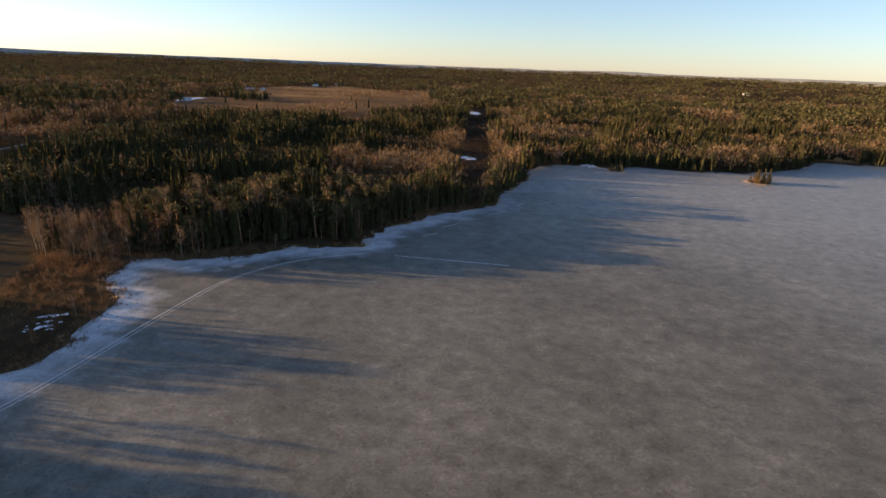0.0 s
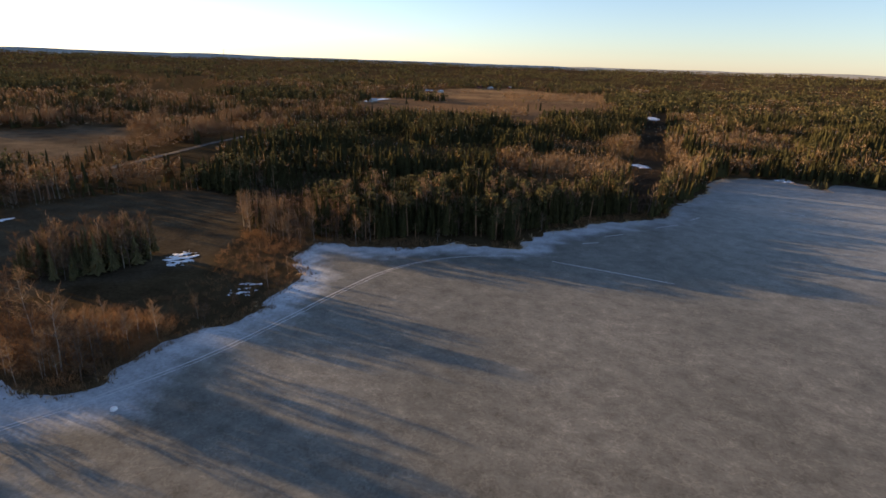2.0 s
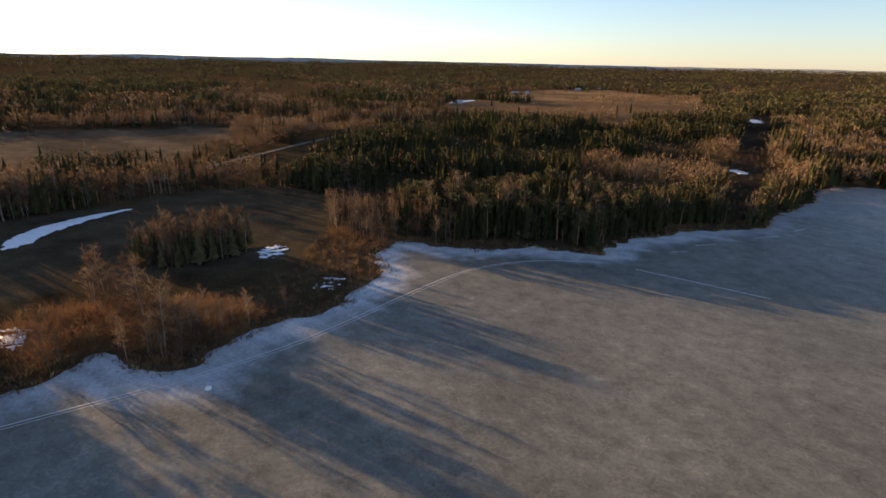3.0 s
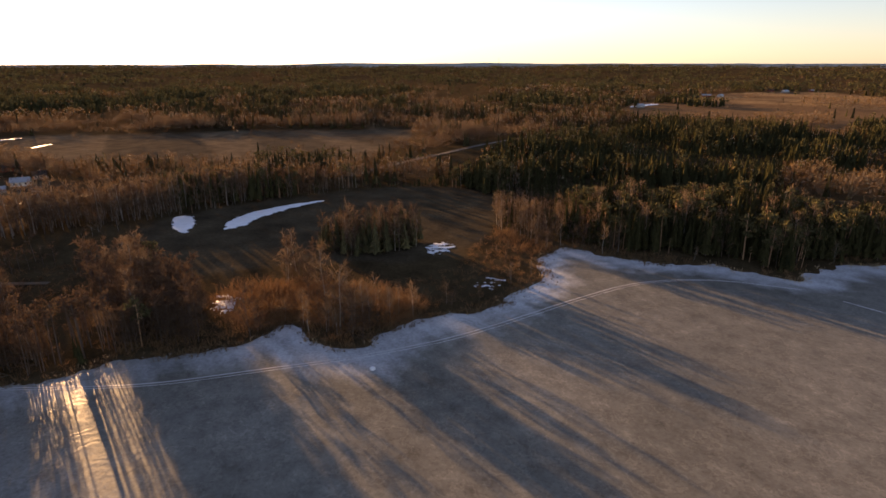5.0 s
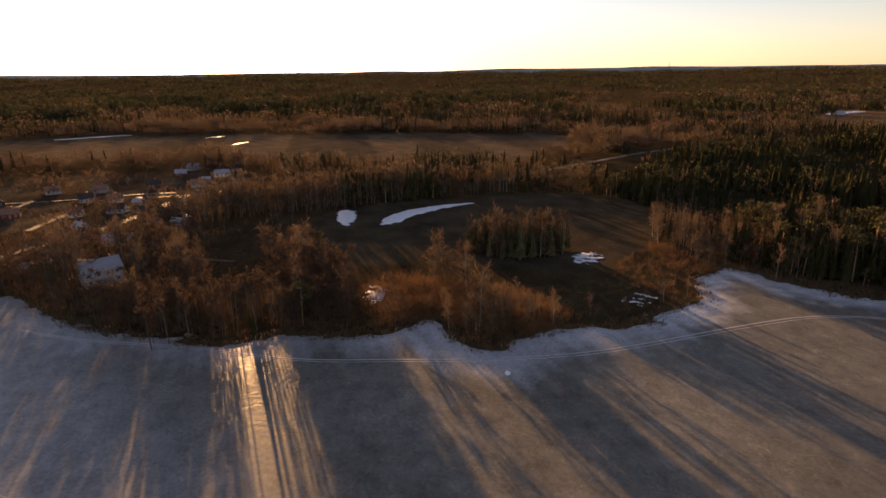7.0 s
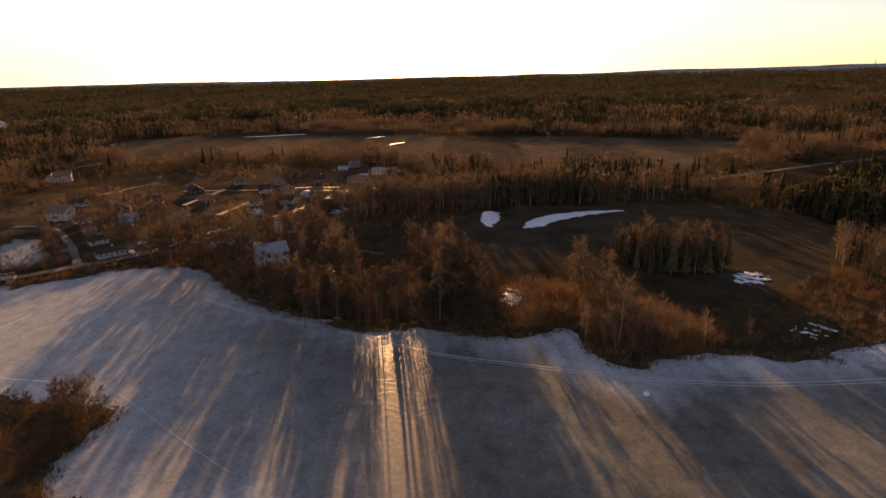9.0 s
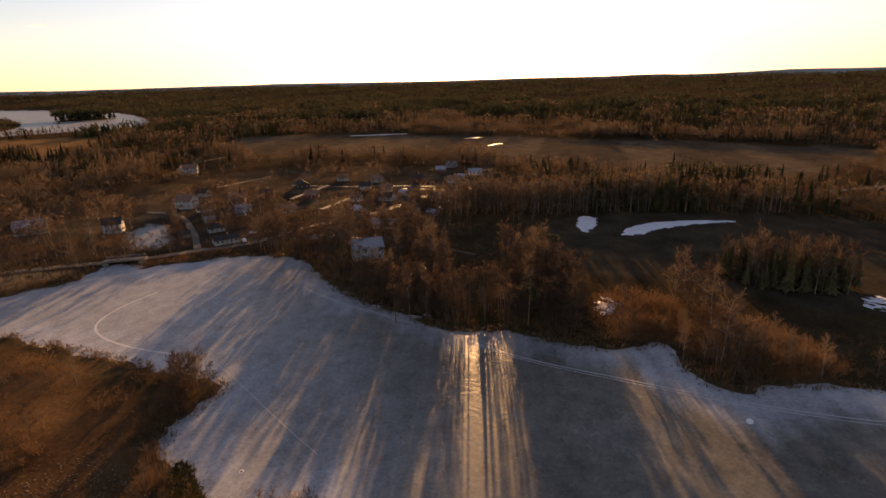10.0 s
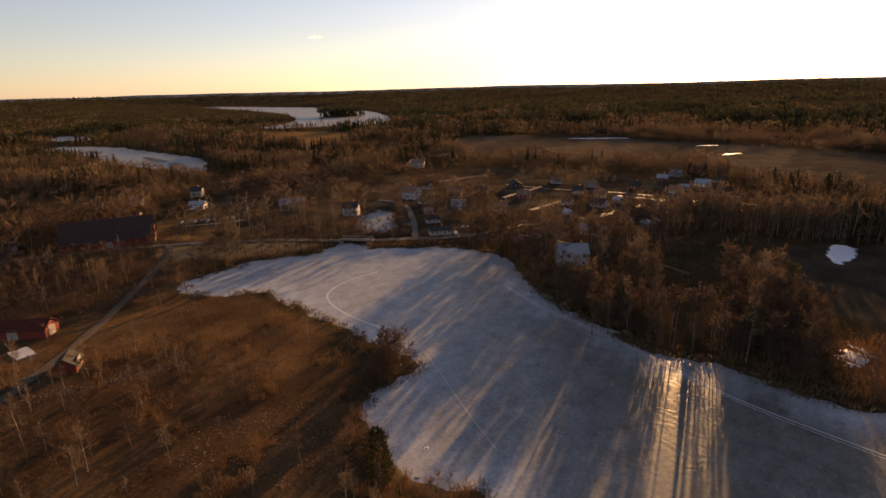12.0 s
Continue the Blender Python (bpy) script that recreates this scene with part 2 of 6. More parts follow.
def ground_material():
    m, nt, bsdf, make, link = nodes_of("ground")
    at = make("NewGeometry").outputs["Position"]
    cover = make("Attribute")
    cover.attribute_name = "cover"
    a = noise_node(make, link, at, 0.07, 5.0)
    b = noise_node(make, link, at, 0.9, 6.0, 0.7)
    tone = ramp(make, link, a, [(0.3, (0.62, 0.6, 0.58)), (0.7, (1.25, 1.22, 1.15))])
    grain = ramp(make, link, b, [(0.25, (0.55, 0.53, 0.5)), (0.75, (1.4, 1.36, 1.28))])
    c = mixed(make, link, cover.outputs["Color"], tone, 1.0, "MULTIPLY")
    c = mixed(make, link, c, grain, 1.0, "MULTIPLY")
    link(c, bsdf.inputs["Base Color"])
    bsdf.inputs["Roughness"].default_value, bsdf.inputs["Specular IOR Level"].default_value = 1.0, 0.0
    bp = make("Bump")
    bp.inputs["Strength"].default_value, bp.inputs["Distance"].default_value = 0.4, 0.25
    link(b, bp.inputs["Height"])
    link(bp.outputs[0], bsdf.inputs["Normal"])
    return m


def ice_material():
    """Old lake ice: grey-brown, blotched, whiter by the shore where snow lay, in the bay and far to the north-east."""
    m, nt, bsdf, make, link = nodes_of("lake_ice")
    at = make("NewGeometry").outputs["Position"]
    white = make("Attribute")
    white.attribute_name = "white"
    warp = make("Mapping")
    warp.inputs["Scale"].default_value = (1.0, 1.15, 1.0)
    warp.inputs["Rotation"].default_value = (0, 0, 0.5)
    link(at, warp.inputs["Vector"])
    big = noise_node(make, link, warp.outputs[0], 0.022, 4.0)
    mid = noise_node(make, link, warp.outputs[0], 0.16, 8.0, 0.72)
    fine = noise_node(make, link, at, 1.1, 7.0, 0.7)
    base = ramp(make, link, big, [(0.3, (0.103, 0.102, 0.089)), (0.7, (0.160, 0.159, 0.142))])
    blot = ramp(make, link, mid, [(0.3, (0.62, 0.61, 0.60)), (0.5, (0.98, 0.98, 0.98)), (0.58, (1.1, 1.1, 1.1)), (0.7, (1.5, 1.5, 1.48))])
    spots = ramp(make, link, fine, [(0.3, (0.58, 0.56, 0.54)), (0.4, (0.94, 0.93, 0.92)), (0.62, (1.1, 1.1, 1.1)), (0.74, (1.75, 1.75, 1.75))])
    vein = noise_node(make, link, at, 0.11, 8.0, 0.6)
    seams = ramp(make, link, vein, [(0.44, (1, 1, 1)), (0.47, (0.88, 0.87, 0.86)), (0.495, (1.2, 1.19, 1.18)), (0.52, (0.88, 0.87, 0.86)), (0.55, (1, 1, 1))])
    crack = noise_node(make, link, at, 0.34, 6.0, 0.6)
    hair = ramp(make, link, crack, [(0.46, (1, 1, 1)), (0.485, (0.95, 0.94, 0.93)), (0.5, (1.1, 1.09, 1.08)), (0.515, (0.94, 0.93, 0.92)), (0.54, (1, 1, 1))])
    c = mixed(make, link, base, blot, 1.0, "MULTIPLY")
    c = mixed(make, link, c, seams, 1.0, "MULTIPLY")
    c = mixed(make, link, c, hair, 1.0, "MULTIPLY")
    c = mixed(make, link, c, spots, 1.0, "MULTIPLY")
    snow = make("RGB")
    snow.outputs[0].default_value = (0.46, 0.49, 0.525, 1)
    rag = make("Math")
    rag.operation = "ADD"
    link(mid, rag.inputs[0])
    link(fine, rag.inputs[1])
    edge = make("Math")
    edge.operation = "MULTIPLY_ADD"
    link(rag.outputs[0], edge.inputs[0])
    edge.inputs[1].default_value = 1.6
    edge.inputs[2].default_value = -1.6
    fac = make("Math")
    fac.operation, fac.use_clamp = "ADD", True
    link(white.outputs["Fac"], fac.inputs[0])
    damp = make("Math")
    damp.operation = "MULTIPLY"
    link(edge.outputs[0], damp.inputs[0])
    link(white.outputs["Fac"], damp.inputs[1])
    link(damp.outputs[0], fac.inputs[1])
    patch = make("MapRange")
    patch.inputs["From Min"].default_value, patch.inputs["From Max"].default_value = 0.06, 0.9
    link(fac.outputs[0], patch.inputs["Value"])
    # The white attribute sets how far the ice pales.
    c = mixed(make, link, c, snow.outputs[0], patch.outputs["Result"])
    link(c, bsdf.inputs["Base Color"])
    wet = make("Attribute")
    wet.attribute_name = "wet"
    soak = make("Math")
    soak.operation, soak.use_clamp = "MULTIPLY_ADD", True
    link(mid, soak.inputs[0])
    soak.inputs[1].default_value = 1.5
    soak.inputs[2].default_value = -0.3
    both = make("Math")
    both.operation = "MULTIPLY"
    link(soak.outputs[0], both.inputs[0])
    link(wet.outputs["Fac"], both.inputs[1])
    link(ramp(make, link, both.outputs[0], [(0.0, (0.42, 0.42, 0.42)), (0.6, (0.25, 0.25, 0.25))]), bsdf.inputs["Roughness"])
    link(ramp(make, link, both.outputs[0], [(0.0, (0.10, 0.10, 0.10)), (0.7, (0.08, 0.08, 0.08))]), bsdf.inputs["Specular IOR Level"])
    bsdf.inputs["IOR"].default_value = 1.31
    bp = make("Bump")
    bp.inputs["Strength"].default_value, bp.inputs["Distance"].default_value = 0.35, 0.08
    link(fine, bp.inputs["Height"])
    rings = make("TexWave")
    rings.wave_type, rings.rings_direction = "RINGS", "Z"
    rings.inputs["Scale"].default_value, rings.inputs["Distortion"].default_value, rings.inputs["Detail"].default_value = 0.07, 26.0, 4.0
    rings.inputs["Detail Scale"].default_value = 1.3
    shift = make("Mapping")
    shift.inputs["Location"].default_value = (98, -22, 0)
    link(at, shift.inputs["Vector"])
    link(shift.outputs[0], rings.inputs["Vector"])
    thaw = make("Bump")
    thaw.inputs["Distance"].default_value = 0.02
    link(wet.outputs["Fac"], thaw.inputs["Strength"])
    link(rings.outputs["Fac"], thaw.inputs["Height"])
    link(bp.outputs[0], thaw.inputs["Normal"])
    link(thaw.outputs[0], bsdf.inputs["Normal"])
    return m


M_GROUND, M_ICE = ground_material(), ice_material()
M_SPRUCE = plain("spruce_needles", (0.007, 0.0085, 0.0045), (0.035, 0.0315, 0.013), 0.3, 2.0, 0.8, 0, spec=0.0, island=True, leaf=0.14)
M_PINE = plain("pine_needles", (0.018, 0.0195, 0.010), (0.074, 0.064, 0.029), 0.3, 2.0, 0.8, 0, spec=0.0, island=True, leaf=0.14)
M_TWIG = plain("bare_twigs", (0.044, 0.030, 0.019), (0.138, 0.093, 0.055), 0.4, 3.0, 0.85, 0, spec=0.0, island=True, leaf=0.2)
M_ALDER = plain("alder_twigs", (0.024, 0.0165, 0.0115), (0.072, 0.047, 0.030), 0.4, 3.0, 0.85, 0, spec=0.0, island=True, leaf=0.2)
M_TWIG_HAZE = plain("bare_twig_haze", (0.044, 0.030, 0.019), (0.138, 0.093, 0.055), 0.4, 3.0, 0.85, 0, spec=0.0, island=True, gaps=0.45, leaf=0.2)
M_ALDER_HAZE = plain("alder_twig_haze", (0.024, 0.0165, 0.0115), (0.072, 0.047, 0.030), 0.4, 3.0, 0.85, 0, spec=0.0, island=True, gaps=0.45, leaf=0.2)
M_WILLOW = plain("willow_twigs", (0.050, 0.028, 0.014), (0.145, 0.082, 0.040), 0.4, 3.0, 0.85, 0, spec=0.0, island=True, leaf=0.2)
M_REED = plain("dry_reed", (0.20, 0.13, 0.07), (0.42, 0.30, 0.17), 0.4, 3.0, 0.85, 0, spec=0.0, island=True, leaf=0.36)
M_SEDGE = plain("dark_sedge", (0.035, 0.024, 0.014), (0.12, 0.078, 0.042), 0.4, 3.0, 0.9, 0, spec=0.0, island=True, leaf=0.2)
M_DRY_GRASS = plain("dry_grass", (0.058, 0.038, 0.021), (0.135, 0.088, 0.048), 0.4, 3.0, 0.9, 0, spec=0.0, island=True, leaf=0.2)
M_BIRCH = plain("birch_bark", (0.06, 0.05, 0.04), (0.20, 0.175, 0.145), 0.8, 6.0, 0.75, 0.2)
M_BARK = plain("brown_bark", (0.028, 0.020, 0.015), (0.08, 0.057, 0.041), 1.0, 8.0, 0.9, 0.3)
M_PINEBARK = plain("pine_bark", (0.12, 0.065, 0.035), (0.27, 0.15, 0.08), 0.6, 8.0, 0.9, 0.3)
M_SNOW = plain("old_snow", (0.36, 0.38, 0.41), (0.58, 0.60, 0.63), 0.3, 3.0, 0.6, 0.3)
M_ROAD = plain("gravel_road", (0.036, 0.030, 0.024), (0.064, 0.053, 0.042), 0.15, 3.0, 0.7, 0.1, spec=0.2)
M_YARD = plain("pale_yard_gravel", (0.10, 0.08, 0.055), (0.17, 0.14, 0.10), 0.15, 2.5, 0.8, 0.2, spec=0.1)
M_TRACK_EARTH = plain("track_earth", (0.050, 0.038, 0.027), (0.085, 0.066, 0.048), 0.2, 2.0, 1.0, 0.2, spec=0.0)
M_FAINT = plain("faint_track", (0.28, 0.28, 0.282), (0.42, 0.42, 0.422), 0.2, 2.0, 0.7, 0.2)
M_TRACK = plain("packed_track", (0.20, 0.202, 0.205), (0.32, 0.322, 0.325), 0.2, 2.0, 0.6, 0.2)
M_STONE = plain("shore_stone", (0.06, 0.053, 0.045), (0.17, 0.15, 0.13), 0.8, 6.0, 0.85, 0.3, island=True)
M_WHITE = plain("white_boards", (0.20, 0.188, 0.172), (0.32, 0.305, 0.285), 0.4, 5.0, 0.6, 0.1)
M_CREAM = plain("cream_boards", (0.42, 0.36, 0.26), (0.60, 0.53, 0.40), 0.4, 5.0, 0.6, 0.1)
M_RED = plain("falu_red_boards", (0.075, 0.0135, 0.009), (0.15, 0.026, 0.0165), 0.4, 5.0, 0.8, 0.15)
M_DARKWOOD = plain("dark_stained_boards", (0.02, 0.013, 0.010), (0.05, 0.032, 0.022), 0.4, 6.0, 0.8, 0.15)
M_OLDWOOD = plain("grey_wood", (0.11, 0.095, 0.08), (0.25, 0.22, 0.19), 0.5, 7.0, 0.85, 0.2)
M_METAL_ROOF = plain("grey_sheet_roof", (0.16, 0.165, 0.175), (0.26, 0.265, 0.28), 0.3, 4.0, 0.42, 0.08, 0.35, 0.5)
M_HALL_ROOF = plain("old_dark_red_roof", (0.018, 0.010, 0.009), (0.045, 0.022, 0.018), 0.3, 5.0, 0.85, 0.2)
M_DARK_ROOF = plain("dark_felt_roof", (0.018, 0.0175, 0.0175), (0.045, 0.042, 0.039), 0.4, 6.0, 0.95, 0.15, spec=0.05)
M_TILE_ROOF = plain("brown_tile_roof", (0.09, 0.045, 0.03), (0.18, 0.095, 0.06), 0.4, 6.0, 0.75, 0.2)
M_RED_ROOF = plain("red_sheet_roof", (0.04, 0.012, 0.009), (0.075, 0.02, 0.015), 0.4, 6.0, 0.9, 0.1, spec=0.05)
M_BRICK = plain("chimney_brick", (0.20, 0.075, 0.05), (0.33, 0.14, 0.09), 2.0, 9.0, 0.85, 0.3)
M_GLASS = plain("window_glass", (0.012, 0.015, 0.018), (0.03, 0.035, 0.04), 0.3, 2.0, 0.08, 0, spec=0.6)
M_WORN_CONCRETE = plain("worn_concrete", (0.09, 0.085, 0.078), (0.19, 0.18, 0.165), 0.3, 4.0, 0.9, 0.2)
M_CONCRETE = plain("concrete", (0.26, 0.25, 0.235), (0.42, 0.40, 0.375), 0.3, 4.0, 0.85, 0.15)
M_CLOD = plain("weathered_rubble", (0.05, 0.031, 0.019), (0.135, 0.085, 0.05), 0.6, 5.0, 0.9, 0.3, island=True)
M_DARK_ICE = plain("dark_thawed_ice", (0.012, 0.012, 0.013), (0.03, 0.029, 0.028), 0.05, 0.6, 0.6, 0.1)
M_TYRE = plain("tyre_rubber", (0.012, 0.012, 0.012), (0.03, 0.03, 0.03), 2.0, 10.0, 0.9, 0)
M_WATER = plain("dark_water", (0.008, 0.009, 0.01), (0.016, 0.017, 0.018), 0.5, 2.0, 0.06, 0, spec=0.5)

# ---- mesh helpers ----


def mesh_from(name, verts, faces, material, uv=None):
    me = bpy.data.meshes.new(name)
    verts, faces = np.asarray(verts, np.float32), np.asarray(faces, np.int32)
    k = faces.shape[1]
    me.vertices.add(len(verts))
    me.vertices.foreach_set("co", verts.ravel())
    me.loops.add(faces.size)
    me.loops.foreach_set("vertex_index", faces.ravel())
    me.polygons.add(len(faces))
    me.polygons.foreach_set("loop_start", np.arange(0, faces.size, k, dtype=np.int32))
    me.update(calc_edges=True)
    me.materials.append(material)
    return me


def part(name, bm, material, parent, label=""):
    """Links a bmesh, or a finished mesh, as one object under a thing or a part."""
    if isinstance(bm, bmesh.types.BMesh):
        me = bpy.data.meshes.new(name)
        bm.to_mesh(me)
        bm.free()
        me.materials.append(material)
    else:
        me = bm
    ob = new(name, me)
    ob.parent = parent
    return tagged(ob, label) if label else ob


def attribute(me, name, values, kind="FLOAT"):
    at = me.attributes.new(name, kind, "POINT")
    if kind == "FLOAT":
        at.data.foreach_set("value", np.asarray(values, np.float32))
    else:
        at.data.foreach_set("color", np.asarray(values, np.float32).ravel())


# ---- ground: one sheet to the horizon ----
def polar_sheet():
    fine = np.radians(np.arange(-46, 150.01, 0.38))
    wide = np.radians(np.arange(153, 312, 3.0))
    ang = np.concatenate([fine, wide])
    rad = np.concatenate([[0.01, 20, 40], np.geomspace(58, 420, 175), np.geomspace(428, 4900, 64)])
    A, Rr = np.meshgrid(ang, rad, indexing="ij")
    x, y = -np.sin(A) * Rr, np.cos(A) * Rr
    na, nr = len(ang), len(rad)
    i, j = np.meshgrid(np.arange(na), np.arange(nr - 1), indexing="ij")
    k = (i + 1) % na
    faces = np.stack([i * nr + j, i * nr + j + 1, k * nr + j + 1, k * nr + j], -1).reshape(-1, 4)[:, ::-1]
    return x.ravel(), y.ravel(), faces


gx, gy, gfaces = polar_sheet()
gland = land(gx, gy)
gz = height(gx, gy, gland)


def cover_of(x, y, d):
    """Ground colour: forest floor, ploughed field, dry grass, sand."""
    n = fbm(x / 30, y / 30, 40)[:, None]
    c = np.array([0.030, 0.023, 0.0135]) * (0.7 + 0.6 * n)
    def lay(c, mask, colour):
        return c * (1 - mask[:, None]) + np.array(colour) * mask[:, None]
    def soft(poly, w=4.0):
        return sstep(-w, w, inside(x, y, poly) + (fbm(x / 9, y / 9, 44) - 0.5) * 3 * w)
    c = lay(c, soft(NEAR_FIELD), (0.036, 0.030, 0.021))
    strip = sstep(0.45, 0.6, vnoise(x / 400 + y / 70, y / 500, 50))
    c = lay(c, soft(NORTH_FIELD, 8), (0.082, 0.056, 0.035))
    c = lay(c, soft(NORTH_FIELD, 8) * strip * 0.8, (0.15, 0.105, 0.06))
    c = lay(c, soft(WEST_FIELD, 8), (0.046, 0.039, 0.030))
    c = lay(c, soft(WEST_FIELD, 8) * sstep(0.48, 0.56, vnoise(x / 60 + y / 25, y / 300, 52)) * 0.8, (0.074, 0.060, 0.044))
    c = lay(c, soft(SOUTH_FIELD, 8), (0.13, 0.08, 0.038))
    c = lay(c, soft(VILLAGE), (0.034, 0.0265, 0.019))
    c = lay(c, soft(VILLAGE) * sstep(0.5, 0.6, fbm(x / 17, y / 17, 61)), (0.060, 0.047, 0.031))
    c = lay(c, soft(HALL_FIELD), (0.045, 0.032, 0.019))
    c = lay(c, soft(HALL_FIELD) * sstep(0.5, 0.58, fbm(x / 14, y / 14, 62)), (0.085, 0.058, 0.03))
    grass = sstep(0.35, 0.65, fbm(x / 22, y / 22, 60))
    c = lay(c, soft(MEADOW), (0.044, 0.027, 0.015))
    c = lay(c, soft(MEADOW) * grass, (0.068, 0.041, 0.021))
    c = lay(c, soft(SHOREFIELD), (0.14, 0.10, 0.055))
    c = lay(c, soft(CLEARING), (0.022, 0.017, 0.012))
    c = lay(c, soft(BUSH_BAND), (0.15, 0.075, 0.035))
    c = lay(c, sstep(0, 40, inside(x, y, [(380, 515), (470, 485), (600, 520), (430, 600)])), (0.33, 0.20, 0.09))
    c = lay(c, sstep(3.5, 0.5, d) * 0.7, (0.05, 0.036, 0.022))
    return np.hstack([1 - (1 - c) ** 1.75, np.ones((len(c), 1))])


ground_mesh = mesh_from("ground", np.stack([gx, gy, gz], 1), gfaces, M_GROUND)
attribute(ground_mesh, "cover", cover_of(gx, gy, gland), "FLOAT_COLOR")
ground_mesh.polygons.foreach_set("use_smooth", np.ones(len(ground_mesh.polygons), bool))
tagged(new("ground", ground_mesh), "brown spring ground of forest floor, fields and meadow", "ground", kind="structure")



# ---- blue hills on the rim of the land, haze put into their colour ----
def far_hills():
    ang = np.radians(np.arange(-50, 155, 0.25))
    deg = np.degrees(ang)
    tall = -0.11 + 0.30 * fbm(deg / 14 + 3, deg * 0, 31) + 0.06 * fbm(deg / 2.2, deg * 0, 33)
    tall = tall + 0.17 * sstep(30, 38, deg) * sstep(58, 50, deg) + 0.10 * sstep(-14, -20, deg) * sstep(-44, -30, deg)
    rows = []
    for k, r in enumerate((4860, 4900, 4940)):
        z = 75 + r * np.tan(np.radians(tall)) * (0.4, 1.0, 0.5)[k] - (40, 0, 40)[k]
        rows.append(np.stack([-np.sin(ang) * r, np.cos(ang) * r, z], 1))
    n = len(ang)
    i = np.arange(n - 1)
    f = np.concatenate([np.stack([k * n + i, k * n + i + 1, (k + 1) * n + i + 1, (k + 1) * n + i], 1) for k in range(2)])
    tagged(new("backdrop_hills", mesh_from("backdrop_hills", np.concatenate(rows), f, M_HILLS)), "low wooded hills on the horizon, blue-grey with painted haze", "hills", kind="structure")


# Pale base colour stands in for distance haze over the woods.
M_HILLS = plain("hazed_wooded_hills", (0.17, 0.175, 0.165), (0.24, 0.245, 0.23), 0.004, 0.03, 1.0, 0, spec=0.0)
far_hills()


# ---- ice ----
def ice_sheet():
    ang = np.radians(np.concatenate([np.arange(-46, 150, 0.42), np.arange(150, 314, 3.0)]))
    rad = np.concatenate([[0.01, 20, 40], np.geomspace(58, 420, 130), np.geomspace(435, 1000, 16)])
    A, Rr = np.meshgrid(ang, rad, indexing="ij")
    x, y = (-np.sin(A) * Rr).ravel(), (np.cos(A) * Rr).ravel()
    d = land(x, y)
    na, nr = len(ang), len(rad)
    i, j = np.meshgrid(np.arange(na), np.arange(nr - 1), indexing="ij")
    k = (i + 1) % na
    f = np.stack([k * nr + j, k * nr + j + 1, i * nr + j + 1, i * nr + j], -1).reshape(-1, 4)
    f = f[(d < 3)[f].any(1)]
    used, back = np.unique(f, return_inverse=True)
    x, y, d = x[used], y[used], d[used]
    me = mesh_from("lake_ice", np.stack([x, y, np.zeros(len(x))], 1), back.reshape(-1, 4), M_ICE)
    west = sstep(120, -20, x)
    v, u = y * 0.983 + x * 0.184, y * 0.184 - x * 0.983
    # Streaks along the sun's way: twig shadows painted into the rim's whiteness.
    streak = fbm(v / 2.2, u / 26, 71)
    rim = 0.8 * sstep(-17 - 6 * sstep(60, 75, y) * sstep(150, 120, y), -3, d + 10 * (fbm(x / 22, y / 22, 70) - 0.5) + 9 * (streak - 0.5)) * west * (0.6 + 0.6 * streak) * (0.2 + 0.25 * sstep(-45, 0, y) + 0.55 * sstep(50, 75, y) - 0.12 * sstep(50, 75, y) * sstep(150, 120, y))
    bay = sstep(45, -70, y - 0.25 * x - 35) * 0.46
    # Paler by degrees towards the far north-east.
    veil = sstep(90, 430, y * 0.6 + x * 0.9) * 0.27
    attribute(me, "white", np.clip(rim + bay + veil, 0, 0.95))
    attribute(me, "wet", sstep(60, 8, np.hypot(x + 128, y - 25)) * 0.92 + 0.08)
    return me


tagged(new("lake_ice", ice_sheet()), "grey-brown melting lake ice with whiter snowy rim, twig-shadow streaks painted in", "ice", kind="structure")


def flat_water(name, poly, z, label):
    bm = bmesh.new()
    p = np.asarray(poly)
    mid = p.mean(0)
    bm.faces.new([bm.verts.new((*(q + (q - mid) / np.hypot(*(q - mid)) * 4), z)) for q in p])
    bmesh.ops.triangulate(bm, faces=bm.faces[:])
    bm.normal_update()
    me = bpy.data.meshes.new(name)
    bm.to_mesh(me)
    bm.free()
    me.materials.append(M_ICE)
    attribute(me, "white", np.full(len(me.vertices), 0.22))
    attribute(me, "wet", np.full(len(me.vertices), 0.15))
    return tagged(new(name, me), label, "ice", kind="structure")


flat_water("far_lake_ice", FAR_LAKE, 0.03, "pale frozen lake beyond the village woods")
flat_water("bay_ice", BAY, 0.03, "pale frozen bay between wooded shores")
flat_water("bay_head_ice", BAY_HEAD, 0.03, "narrow frozen arm at the head of the bay")
flat_water("pond_ice", POND, 0.03, "small frozen pond above the causeway bridge")


